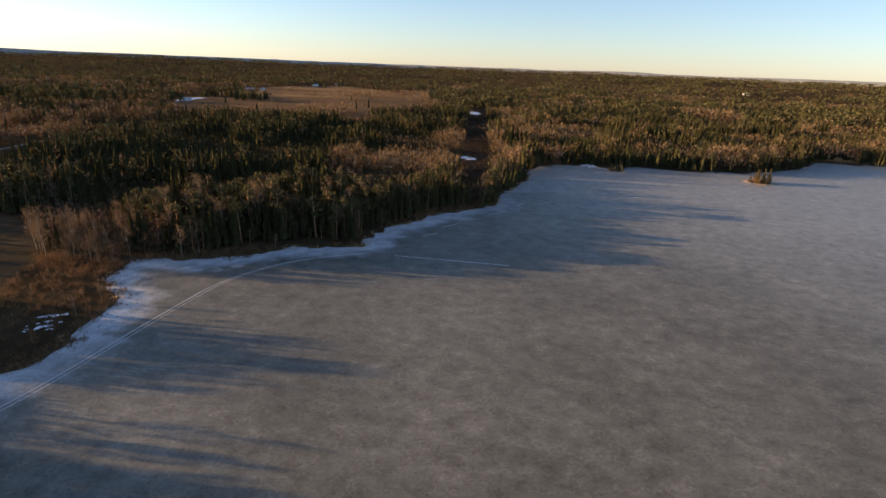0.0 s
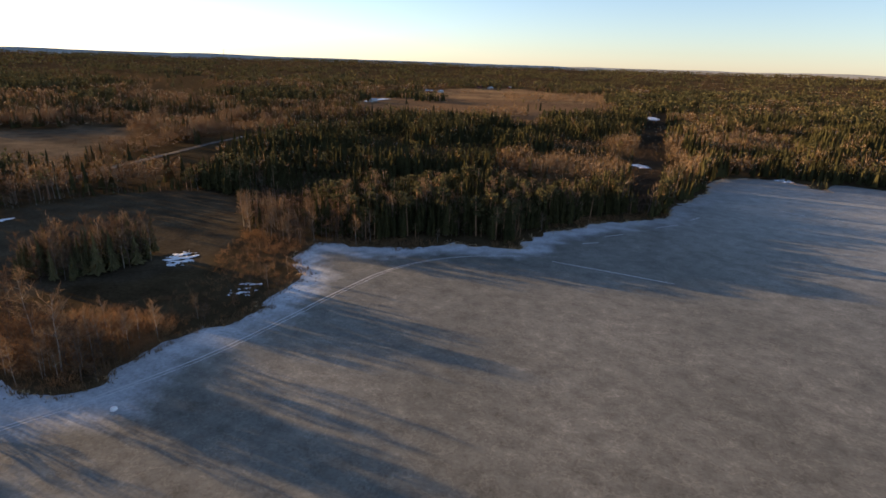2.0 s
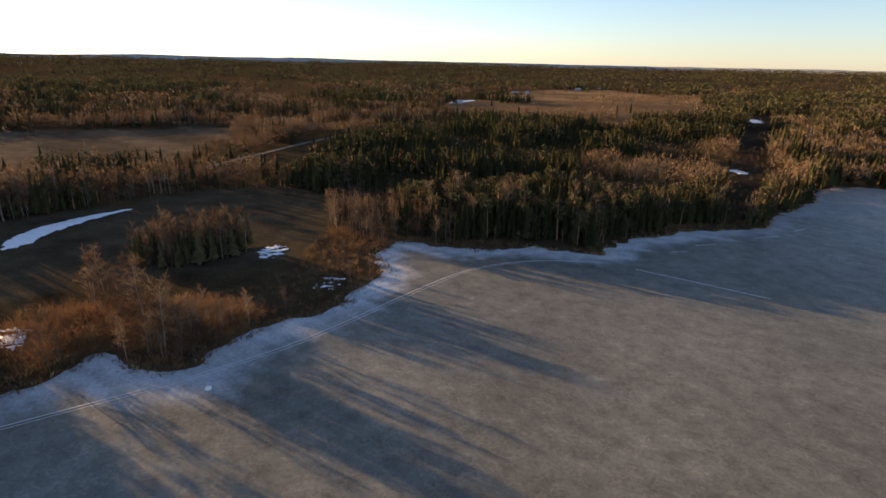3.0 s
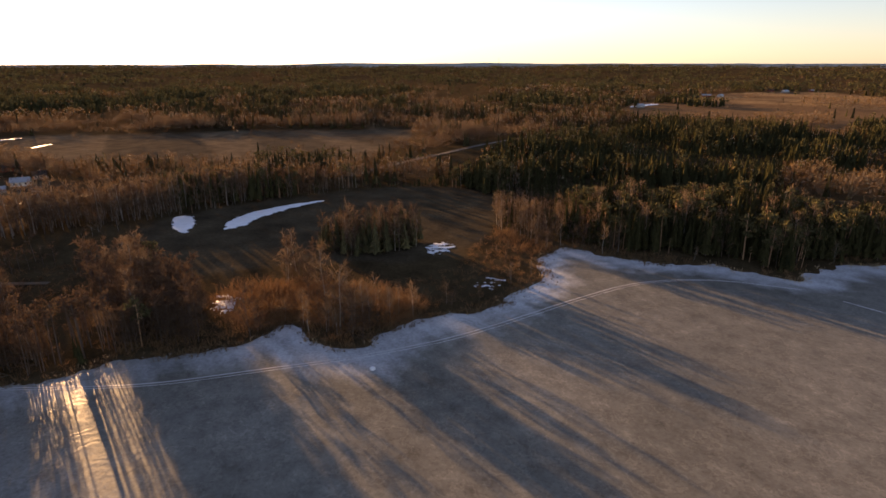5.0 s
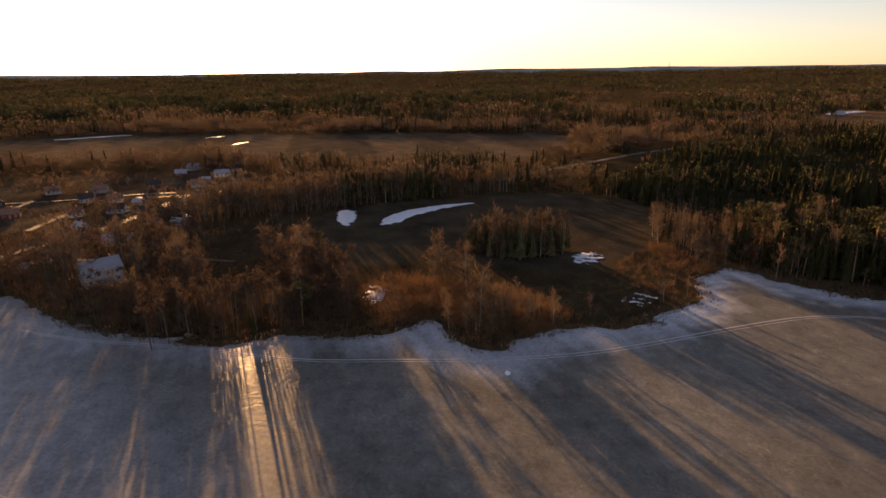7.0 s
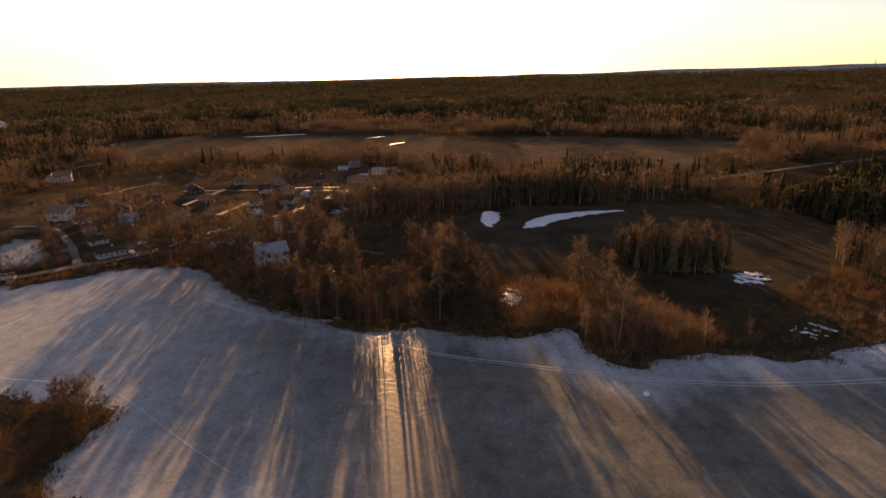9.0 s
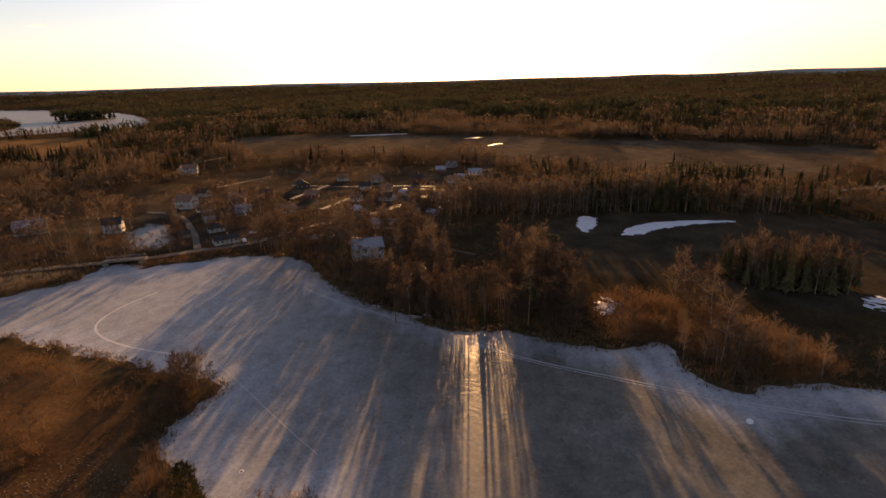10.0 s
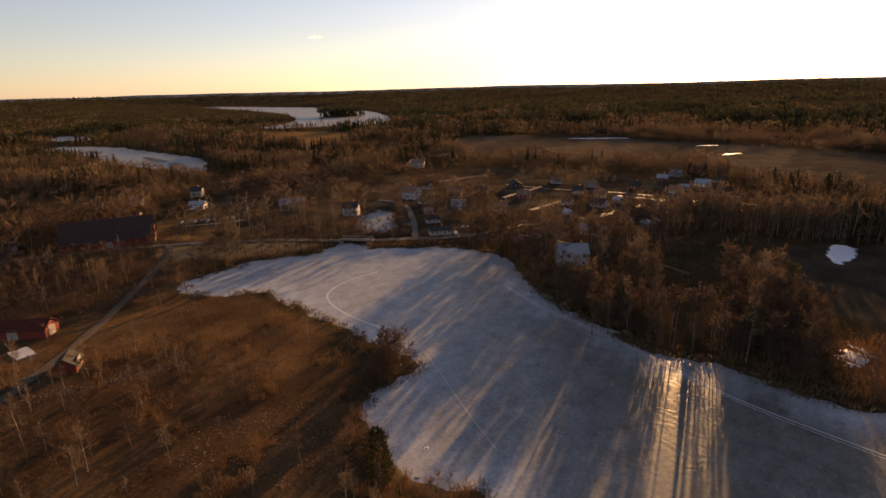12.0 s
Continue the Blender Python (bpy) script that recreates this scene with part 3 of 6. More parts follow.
# ---- roads and worn tracks ----
def ribbon(name, line, width, lift, material, label, category, kind="structure", on_ice=False, wobble=0.0):
    p = rounded(line, 3, closed=False)
    seg = np.hypot(*np.diff(p, axis=0).T)
    s = np.concatenate([[0], np.cumsum(seg)])
    n = max(8, int(s[-1] / 2))
    u = np.linspace(0, s[-1], n)
    c = np.stack([np.interp(u, s, p[:, 0]), np.interp(u, s, p[:, 1])], 1)
    c += (fbm(u / 9, u * 0 + width, 80)[:, None] - 0.5) * wobble
    t = np.gradient(c, axis=0)
    t /= np.hypot(*t.T)[:, None]
    side = np.stack([-t[:, 1], t[:, 0]], 1)
    w = width * (0.85 + 0.3 * vnoise(u / 5, u * 0, 81))[:, None] / 2
    rows = [c + side * w * k for k in (1.0, 0.35, -0.35, -1.0)]
    zs = [np.zeros(n) if on_ice else np.maximum(height(q[:, 0], q[:, 1]), 0.1) for q in rows]
    top = np.max(zs, axis=0)
    if not on_ice:
        wide_mean = np.convolve(np.pad(top, 6, mode="edge"), np.ones(13) / 13, mode="valid")
        top = np.maximum(wide_mean, top - 0.15)
    top = top + lift
    v = np.concatenate([np.column_stack([q, top - (0.25 * lift if k in (0, 3) else 0)]) for k, q in enumerate(rows)])
    i = np.arange(n - 1)
    f = np.concatenate([np.stack([k * n + i, (k + 1) * n + i, (k + 1) * n + i + 1, k * n + i + 1], 1) for k in range(3)])
    return tagged(new(name, mesh_from(name, v, f, material)), label, category, kind=kind)


for line, width in ROADS:
    ribbon("road", line, width, 0.35, M_TRACK_EARTH if line in (HOUSE_LANE, PENINSULA_ROAD) else M_YARD if line in YARDS else M_ROAD, "pale gravel yard between village houses" if line in YARDS else "grey gravel and asphalt road through the woods", "road")
MAIN_TRACK = [(-20, 217), (-46, 208), (-66, 187), (-75, 160), (-83, 130), (-90, 108), (-97, 94), (-104, 81), (-117, 62), (-130, 42), (-145, 27), (-160, 14), (-181, -11), (-201, -27)]
for shift, broad in ((0.0, 0.42), (1.7, 0.18)):
    ribbon("ice_track", [(x + shift, y + shift * 0.2) for x, y in MAIN_TRACK], broad, 0.025, M_TRACK if shift == 0 else M_FAINT, "pale worn vehicle track on the ice", "track", on_ice=True, wobble=0.6)
ribbon("ice_track", [(-208, -84), (-196, -92), (-182, -95), (-171, -90), (-160, -76), (-153, -61)], 0.65, 0.025, M_FAINT, "pale looping track worn into the ice", "track", on_ice=True, wobble=0.5)
ribbon("ice_track", [(-152, -56), (-149, -49), (-137, -40.5), (-124, -31.5), (-112, -23.5), (-99, -14)], 0.2, 0.025, M_TRACK, "thin faint track across the ice", "track", on_ice=True, wobble=0.5)
ribbon("ice_track", [(-6, 215), (18, 210), (40, 205)], 0.4, 0.025, M_FAINT, "short pale streak on the ice", "track", on_ice=True)
for streak in ([(6, 244), (13, 248)], [(16, 259), (25, 266)], [(42, 284), (54, 294)], [(62, 307), (68, 315)], [(117, 349), (128, 341)], [(138, 341), (147, 334)]):
    ribbon("ice_track", streak, 0.45, 0.025, M_FAINT, "short pale crack on the ice near the cape", "track", on_ice=True)


# ---- tree shapes ----
class Shape:
    """Triangles with a material number each, gathered piece by piece."""

    def __init__(self):
        self.v, self.f, self.m = [], [], []

    def tri(self, a, b, c, m):
        k = len(self.v)
        self.v += [a, b, c]
        self.f.append((k, k + 1, k + 2))
        self.m.append(m)

    def blade(self, p, way, length, width, m, r):
        way = np.asarray(way, float)
        way /= np.linalg.norm(way)
        side = np.cross(way, r.normal(size=3))
        side /= np.linalg.norm(side) + 1e-9
        p = np.asarray(p, float)
        self.tri(p - side * width / 2, p + side * width / 2, p + way * length, m)

    def tube(self, pts, radii, sides, m):
        base = len(self.v)
        for p, q in zip(pts, radii):
            for k in range(sides):
                a = 2 * math.pi * k / sides
                self.v.append(np.array([p[0] + q * math.cos(a), p[1] + q * math.sin(a), p[2]]))
        for s in range(len(pts) - 1):
            for k in range(sides):
                a, b = base + s * sides + k, base + s * sides + (k + 1) % sides
                self.f += [(a, b, b + sides), (a, b + sides, a + sides)]
                self.m += [m, m]

    def arrays(self):
        return np.array(self.v, np.float32), np.array(self.f, np.int32), np.array(self.m, np.int32)


def spruce(tiers, points, r, wide=0.17, stem=True):
    """A unit-high spruce: drooping, ragged tiers on a trunk."""
    s = Shape()
    if stem:
        s.tube([(0, 0, -0.02), (0, 0, 0.5), (0, 0, 0.9)], [0.012, 0.008, 0.003], 4 if tiers > 5 else 3, 1)
    for k in range(tiers):
        low = 0.07 + 0.86 * k / tiers
        rad = wide * 1.15 * (1 - k / (tiers + 0.35)) ** 1.15 * r.uniform(0.85, 1.12)
        tip = np.array([r.normal(0, 0.004), r.normal(0, 0.004), min(1.0, low + 0.86 / tiers * 2.0)])
        turn, off = r.uniform(0, 6.3), r.normal(0, 0.012, 2)
        ring = []
        for i in range(points):
            a = turn + 2 * math.pi * i / points
            q = rad * (r.uniform(0.85, 1.2) if i % 2 else r.uniform(0.45, 0.7))
            ring.append(np.array([off[0] + q * math.cos(a), off[1] + q * math.sin(a), low + r.uniform(-0.018, 0.018) - (0.02 if i % 2 else -0.015)]))
        for i in range(points):
            s.tri(tip, ring[i], ring[(i + 1) % points], 0)
    return s


def pine(tufts, blades, size, r, stem=True, low=0.48):
    """A unit-high pine: bare reddish stem, tufted crown in the upper half."""
    s = Shape()
    lean = r.normal(0, 0.015, 2)
    if stem:
        s.tube([(0, 0, -0.02), (lean[0], lean[1], 0.5), (lean[0] * 2, lean[1] * 2, 0.95)], [0.015, 0.011, 0.004], 4, 1)
    for _ in range(tufts):
        h = r.uniform(low, 0.97)
        a, q = r.uniform(0, 6.3), r.uniform(0.03, 0.17) * (1.15 - abs(h - 0.68) * 2.0)
        c = np.array([lean[0] * 2 * h + q * math.cos(a), lean[1] * 2 * h + q * math.sin(a), h])
        if tufts > 8:
            s.tri(np.array([lean[0] * h, lean[1] * h, h - 0.05]), np.array([lean[0] * h, lean[1] * h, h - 0.06]), c, 1)
        for _ in range(blades):
            p = c + r.normal(0, 1, 3) * (0.035, 0.035, 0.018)
            s.blade(p, r.normal(0, 1, 3) + (0, 0, 0.6), size * r.uniform(0.7, 1.3), size * 0.8, 0, r)
    return s


def bare_tree(limbs, twigs, thick, r, low=0.3, spread=0.22):
    """A unit-high leafless tree: stem, rising limbs and a haze of twigs."""
    s = Shape()
    lean = r.normal(0, 0.03, 2)
    hub = lambda h: np.array([lean[0] * h + 0.01 * math.sin(9 * h), lean[1] * h + 0.01 * math.cos(7 * h), h])
    s.tube([hub(-0.02), hub(0.3), hub(0.62), hub(0.96)], [0.0095, 0.007, 0.004, 0.001], 4 if limbs > 6 else 3, 1)
    ends = []
    for _ in range(limbs):
        h = r.uniform(low, 0.88)
        a, out = r.uniform(0, 6.3), spread * r.uniform(0.5, 1.05) * (1.25 - h) * 1.1
        p, q = hub(h), hub(h) + np.array([out * math.cos(a), out * math.sin(a), r.uniform(0.08, 0.2)])
        q[2] = min(q[2], 1.0)
        s.blade(p, q - p, np.linalg.norm(q - p), 0.006, 1 if limbs > 6 else 0, r)
        ends.append((p, q))
    for _ in range(twigs):
        p, q = ends[r.integers(len(ends))]
        c = p + (q - p) * r.uniform(0.25, 1.0)
        way = (q - p) / np.linalg.norm(q - p) * 0.5 + r.normal(0, 0.75, 3) + (0, 0, 0.3)
        s.blade(c, way, r.uniform(0.06, 0.14), thick * r.uniform(0.7, 1.3), 0, r)
    return s


def bare_crown(blades, thick, r, low=0.3, spread=0.2):
    """A far leafless crown: rising twig blades in an oval."""
    s = Shape()
    for _ in range(blades):
        a, q, h = r.uniform(0, 6.3), math.sqrt(r.uniform(0, 1)), r.uniform(low, 0.8)
        w = spread * q * math.sin(math.pi * min(1, (h - low) / (1 - low) * 0.8 + 0.2))
        s.blade((w * math.cos(a), w * math.sin(a), h), np.array([0.7 * math.cos(a) * q, 0.7 * math.sin(a) * q, 0.5]) + r.normal(0, 0.6, 3), r.uniform(0.12, 0.22), thick * 1.5, 0, r)
    return s


def shrub(stems, thick, r, spread=0.55):
    s = Shape()
    for _ in range(stems):
        a, q = r.uniform(0, 6.3), r.uniform(0, 0.35)
        p = np.array([q * math.cos(a), q * math.sin(a), -0.05])
        way = np.array([math.cos(a) * spread * r.uniform(0, 1.2), math.sin(a) * spread * r.uniform(0, 1.2), 1.0])
        length = r.uniform(0.55, 1.0)
        s.blade(p, way, length, thick, 0, r)
        for _ in range(3):
            c = p + way / np.linalg.norm(way) * length * r.uniform(0.35, 0.9)
            s.blade(c, way + r.normal(0, 0.5, 3), r.uniform(0.2, 0.4), thick * 0.8, 0, r)
    return s


def boulder(r, m=0, level=2):
    s = Shape()
    bm = bmesh.new()
    bmesh.ops.create_icosphere(bm, subdivisions=level, radius=0.5)
    for v in bm.verts:
        v.co *= 0.8 + 0.35 * noise.noise(v.co * 2.2 + Vector((r.uniform(0, 50),) * 3))
        v.co.z *= 0.65
    for f in bm.faces:
        s.tri(*[np.array(v.co) for v in f.verts], m)
    bm.free()
    return s


R = np.random.default_rng
NEAR = {
    "spruce_tree": [spruce(12, 12, R(i), 0.095 + 0.02 * (i % 3)) for i in range(5)],
    "pine_tree": [pine(16, 14, 0.055, R(20 + i)) for i in range(4)],
    "birch_tree": [bare_tree(20, 380, 0.0065, R(40 + i), 0.25, 0.25) for i in range(5)],
    "olive_spruce": [spruce(13, 12, R(70 + i), 0.12 + 0.02 * i) for i in range(3)],
    "slim_alder": [pine(9, 10, 0.045, R(30 + i), True, 0.74) for i in range(3)],
    "alder_tree": [bare_tree(24, 480, 0.0068, R(60 + i), 0.12, 0.32) for i in range(4)],
    "willow_shrub": [shrub(34, 0.026, R(80 + i)) for i in range(4)],
}
SIMPLE = {
    "spruce_tree": [spruce(6, 8, R(90 + i), 0.095 + 0.018 * (i % 3)) for i in range(5)],
    "pine_tree": [pine(10, 7, 0.065, R(95 + i)) for i in range(4)],
    "birch_tree": [bare_tree(9, 100, 0.014, R(100 + i), 0.22, 0.25) for i in range(4)],
    "alder_tree": [bare_tree(9, 100, 0.0165, R(110 + i), 0.12, 0.32) for i in range(4)],
}
MIDDLE = {
    "spruce_tree": [spruce(3, 6, R(120 + i), 0.12, False) for i in range(5)],
    "pine_tree": [pine(6, 4, 0.085, R(130 + i), False) for i in range(4)],
    "birch_tree": [bare_crown(20, 0.04, R(140 + i)) for i in range(5)],
    "alder_tree": [bare_crown(20, 0.045, R(160 + i), 0.2, 0.26) for i in range(4)],
}
FAR = {
    "spruce_tree": [spruce(2, 6, R(200 + i), 0.12, False) for i in range(4)],
    "pine_tree": [pine(4, 2, 0.24, R(220 + i), False) for i in range(4)],
    "birch_tree": [bare_crown(10, 0.085, R(240 + i), 0.2, 0.24) for i in range(4)],
    "alder_tree": [bare_crown(10, 0.09, R(260 + i), 0.15, 0.3) for i in range(4)],
}
HORIZON = {
    "spruce_tree": [spruce(1, 5, R(300 + i), 0.2, False) for i in range(3)],
    "pine_tree": [pine(3, 2, 0.32, R(320 + i), False) for i in range(3)],
    "birch_tree": [bare_crown(5, 0.17, R(340 + i), 0.1, 0.28) for i in range(3)],
    "alder_tree": [bare_crown(5, 0.18, R(360 + i), 0.1, 0.34) for i in range(3)],
}
LOOKS = {"spruce_tree": (M_SPRUCE, M_BARK), "pine_tree": (M_PINE, M_PINEBARK), "birch_tree": (M_TWIG, M_BIRCH), "alder_tree": (M_ALDER, M_BARK), "willow_shrub": (M_WILLOW, M_BARK), "slim_alder": (M_ALDER, M_BARK), "olive_spruce": (M_PINE, M_BARK)}
HAZES = {"birch_tree": (M_TWIG_HAZE, M_BIRCH), "alder_tree": (M_ALDER_HAZE, M_BARK)}
LABELS = {
    "spruce_tree": "dark green spruce with ragged drooping boughs",
    "pine_tree": "tall pine with reddish stem and tufted crown",
    "birch_tree": "leafless birch with pale stem and fine twigs",
    "alder_tree": "leafless brown alder with spreading bare twigs",
    "willow_shrub": "leafless rust-brown willow shrub by the shore",
}
TALL = {"spruce_tree": (9.5, 15), "pine_tree": (10.5, 15.5), "birch_tree": (10, 16), "alder_tree": (8, 13), "willow_shrub": (2.0, 4.2)}


# ---- where trees grow ----
def spots(r0, r1, gap, seed):
    """Jittered points between two radii, over the stretch of country that the flight looks at."""
    r = R(seed)
    n = int(2 * r1 / gap)
    g = (np.arange(n) - n / 2) * gap
    x, y = [c.ravel() for c in np.meshgrid(g, g)]
    x, y = x + r.uniform(-0.5, 0.5, len(x)) * gap, y + r.uniform(-0.5, 0.5, len(y)) * gap
    rad, ang = np.hypot(x, y), np.degrees(np.arctan2(-x, y))
    ok = (rad > r0) & (rad < r1) & (ang > -46) & (ang < 152)
    return x[ok], y[ok], r


STAND_AT = [-160, -154, -150, -112, -99, -94, -60, -27, -25, -24, -22, -21, -18.5, -17, -14.5, -13.5, -12, -11, -9, -7.5, -2, 12, 15, 46, 51, 61, 66, 77, 82, 97, 102, 136, 141, 168, 176]
STAND_TALL = [0.9, 0.3, 0.3, 0.3, 0.8, 1.15, 1.2, 1.2, 0.6, 0.6, 1.15, 1.0, 1.0, 1.15, 1.15, 1.05, 1.05, 1.15, 1.0, 0.4, 0.3, 0.3, 1.3, 1.35, 0.45, 0.45, 1.3, 1.25, 0.5, 0.5, 1.25, 1.25, 0.45, 0.45, 1.0]




def wood(x, y, d):
    """Chance of a tree, share of leafless ones, share of pines among the evergreens, height factor."""
    chance = np.where(d > 1.5, 0.95, 0.0)
    rad = np.hypot(x, y)
    bare = 0.10 + 0.82 * sstep(0.51, 0.56, fbm(x / 130, y / 130, 90))
    east = sstep(30, 160, x) * sstep(900, 500, y)
    bare = np.where(east > 0.4, 0.10 + 0.78 * sstep(0.54, 0.58, fbm(x / 30, y / 30, 91)), bare)
    west = sstep(-200, -330, x)
    bare = np.maximum(bare, west * sstep(1150, 600, rad) * (0.68 + 0.3 * sstep(0.4, 0.5, fbm(x / 60, y / 60, 92))))
    pines = np.clip(fbm(x / 100, y / 100, 95) * 1.2 - 0.3, 0, 0.6) * np.where(rad > 345, 0.45, 1)
    pines = np.where(rad > 1000, 0.35 + 0.5 * sstep(1000, 2200, rad), pines)
    tall = 0.45 + 1.0 * sstep(0.34, 0.66, fbm(x / 50, y / 50, 97))
    bare = np.where((d < 14) & (rad < 420), np.maximum(bare, 0.22), bare)
    bog = (d < np.where(x < -35, 10, 6)) & (x > -80) & (x < 40) & (y > 190) & (y < 320)
    chance = np.where(bog, np.where(d < 9, 0.12, 0.3), chance)
    bare = np.where(bog, 0.75, bare)
    tall = np.where((d < 14) & (rad < 470), np.maximum(tall, 0.9), tall)
    cape = (x > -45) & (x < 110) & (y > 222) & (y < 400) & (d < 45)
    tall = np.where(cape, np.clip(tall, 1.12, 1.34), tall)
    chance = np.where(cape & ~bog & (d > 3), 0.95, chance)
    point = (x > -112) & (x < -35) & (y > 208) & (y < 250) & (d > 9)
    tall = np.where(point, np.maximum(tall, 1.35), tall)
    chance, bare = np.where(point, 0.95, chance), np.where(point, np.minimum(bare, 0.4), bare)
    tall = np.where(bog, 0.62, tall)
    bare = np.where(cape & ~bog & (d > 3), np.minimum(bare, 0.2), bare)
    birches = np.max([inside(x, y, q) for q in BIRCH_STANDS], axis=0)
    bare, tall = np.where(birches > 0, 0.95, bare), np.where(birches > 0, 1.15, tall)
    big = inside(x, y, [(-92, 214), (-60, 214), (-20, 224), (52, 296), (30, 330), (-45, 340), (-70, 440), (30, 450), (20, 520), (-160, 560), (-240, 400), (-190, 290)])
    bare = np.where((big > 0) & (birches < 0) & (d > 6), 0.12, bare)
    pines = np.where(big > 0, 0.12, pines)
    mid = inside(x, y, MID_WOOD)
    bare = np.where(mid > 0, 0.80, bare)
    chance = np.where((mid > 0) & (d > 2), 1.0, chance)
    edge = inside(x, y, NEAR_FIELD) > -40
    tall = np.where(mid > 0, np.where(edge, np.clip(tall, 1.3, 1.55), np.clip(tall, 0.8, 1.05)), tall)
    belt = inside(x, y, SPRUCE_BELT) > 0
    bare, tall, pines = np.where(belt, 0.12, bare), np.where(belt, 1.15, tall), np.where(belt, 0.5, pines)
    brush = (x < -88) & (y < 204) & (y > 40) & (rad < 300)
    mixing = hash2(np.floor(x * 7), np.floor(y * 7), 5)
    bare = np.where(brush, 1.0, bare)
    tall = np.where(brush, np.where(mixing < 0.66, 0.58, 1.1), tall)
    low = np.abs(y * 0.983 + x * 0.184 - 114) < 24
    chance = np.where(brush, np.where(low, np.where(d < 9, 0.35, 0.0), np.where(d < 30, 0.8, 0.05)), chance)
    tall = np.where(brush & low, 0.42, tall)
    shore = inside(x, y, SHORE_WOOD)
    bare = np.where(shore > 0, 0.985, bare)
    pines = np.where(shore > 0, 0.6, pines)
    tall = np.where(shore > 0, 0.8 + 0.35 * fbm(x / 30, y / 30, 93), tall)
    chance = np.where(shore > 0, 0.85, chance)
    # taller and lower stands follow one another along the west shore
    v, u = y * 0.983 + x * 0.184, y * 0.184 - x * 0.983
    stand = np.interp(v, STAND_AT, STAND_TALL)
    fringe = (x < -86) & (v > -60) & (v < 180) & (u < 245) & (d > 0) | (v > -158) & (v < -60) & (x < -225) & (u < 268)
    tall = np.where(fringe, tall * stand, tall)
    chance = np.where(fringe, chance * np.clip(stand * 1.3 - 0.3, np.where(u > 172, 0.55, 0.12), 1), chance)
    for poly, left in ((NEAR_FIELD, 0.0), (WEST_FIELD, 0.002), (NORTH_FIELD, 0.01), (SOUTH_FIELD, 0.0), (CLEARING, 0.6), (ROAD_VIEW, 0.35), (SHOREFIELD, 0.02), (VILLAGE, 0.8 * sstep(0.38, 0.46, fbm(x / 26, y / 26, 105))), (HALL_FIELD, 0.75 * sstep(0.40, 0.48, fbm(x / 22, y / 22, 106))), (HOUSE_VIEW, 0.12), (MEADOW, 0.04 + 0.3 * sstep(0.5, 0.6, fbm(x / 24, y / 24, 107)))):
        chance = np.where(inside(x, y, poly) > 0, np.minimum(chance, left), chance)
    chance = np.where((inside(x, y, BUSH_BAND) > 0) & (d > 9), np.minimum(chance, 0.09), chance)
    for poly in FIELD_SPRUCES:
        clump = inside(x, y, poly) > 0
        chance, bare, tall = np.where(clump, 0.95, chance), np.where(clump, 0.05, bare), np.where(clump, 1.3, tall)
    for poly in FIELD_BIRCHES:
        strip = inside(x, y, poly) > 0
        chance, bare, tall = np.where(strip, 0.85, chance), np.where(strip, 0.98, bare), np.where(strip, 1.0, tall)
    cut = (inside(x, y, CLEARING) > 0) | (inside(x, y, ROAD_VIEW) > 0)
    tall, bare = np.where(cut, 0.3, tall), np.where(cut, 0.95, bare)
    copse = inside(x, y, COPSE)
    chance = np.where(copse > 0, 0.0, chance)
    bare = np.where(copse > 0, 0.5, bare)
    tall = np.where(copse > 0, 1.22, tall)
    pines = np.where(copse > 0, 0.75, pines)
    fields = inside(x, y, WEST_FIELD) > -12
    bare = np.where(fields, np.maximum(bare, 0.96), bare)
    tall = np.where(east > 0.3, np.maximum(tall, 0.95) * 1.15, tall)
    scrubland = (x < -330) & (rad < 900) & (y > -100) & (y < 330) & ~belt & (mid < 0)
    bare = np.where(scrubland, np.maximum(bare, 0.985), bare)
    meadow = (inside(x, y, MEADOW) > 0) | (inside(x, y, VILLAGE) > 0)
    bare = np.where(meadow, 0.96, bare)
    tall = np.where(meadow, tall * 0.72, tall)
    tall = np.where(rad > 1900, tall * 0.85, tall)
    yard = inside(x, y, [(1290, 2050), (1200, 2150), (1330, 2310), (1450, 2240)])
    chance = np.where(yard > 0, 0, chance)
    near_bank = (x > -200) & (y < -20) & (rad < 300)
    bare = np.where(near_bank, 1.0, bare)
    isle = np.hypot(x - FAR_ISLE[0], y - FAR_ISLE[1]) < FAR_ISLE[2] + 10
    tall, bare = np.where(isle, 2.5, tall), np.where(isle, 0.15, bare)
    open_shore = (x > -192) & (x < -142) & (y > -135) & (y < -62) & (d < 14)
    chance = np.where(open_shore, 0, chance)
    tip = (x > -155) & (x < -30) & (y > -80) & (y < 5)
    bare = np.where(tip, 1.0, bare)
    tall = np.where(tip, 0.62, tall)
    chance = np.where(tip & (x > -112), chance * 0.35, chance)
    knot = inside(x, y, TIP) > 0
    chance = np.where(knot, 0.08, chance)
    tall = np.where(knot, 0.62, tall)
    south = (x > -200) & (y < -90) & (rad < 300)
    bare = np.where(south, 1.0, bare)
    tall = np.where(south, 0.72, tall)
    hamlet = (x < -200) & (rad < 520) & (y < 120)
    bare = np.where(hamlet & (hash2(np.floor(x), np.floor(y), 8) < 0.999), np.maximum(bare, 0.998), bare)
    tall = np.where((rad > 400) & (d < 90) & (x < -400) & (y < -300), tall * 0.8, tall)
    hollow = inside(x, y, HOLLOW)
    tall = np.where(hollow > 0, tall * (1 - 0.5 * sstep(0, 14, hollow)), tall)
    tiny = (np.hypot(x - ISLET[0], y - ISLET[1]) < 16) | (np.hypot(x - 167, y - 434) < 20)
    chance = np.where(tiny, 0, chance)
    low_cape = (rad > 1700) & (rad < 3600) & (np.abs(np.degrees(np.arctan2(-x, y)) - 127) < 9)
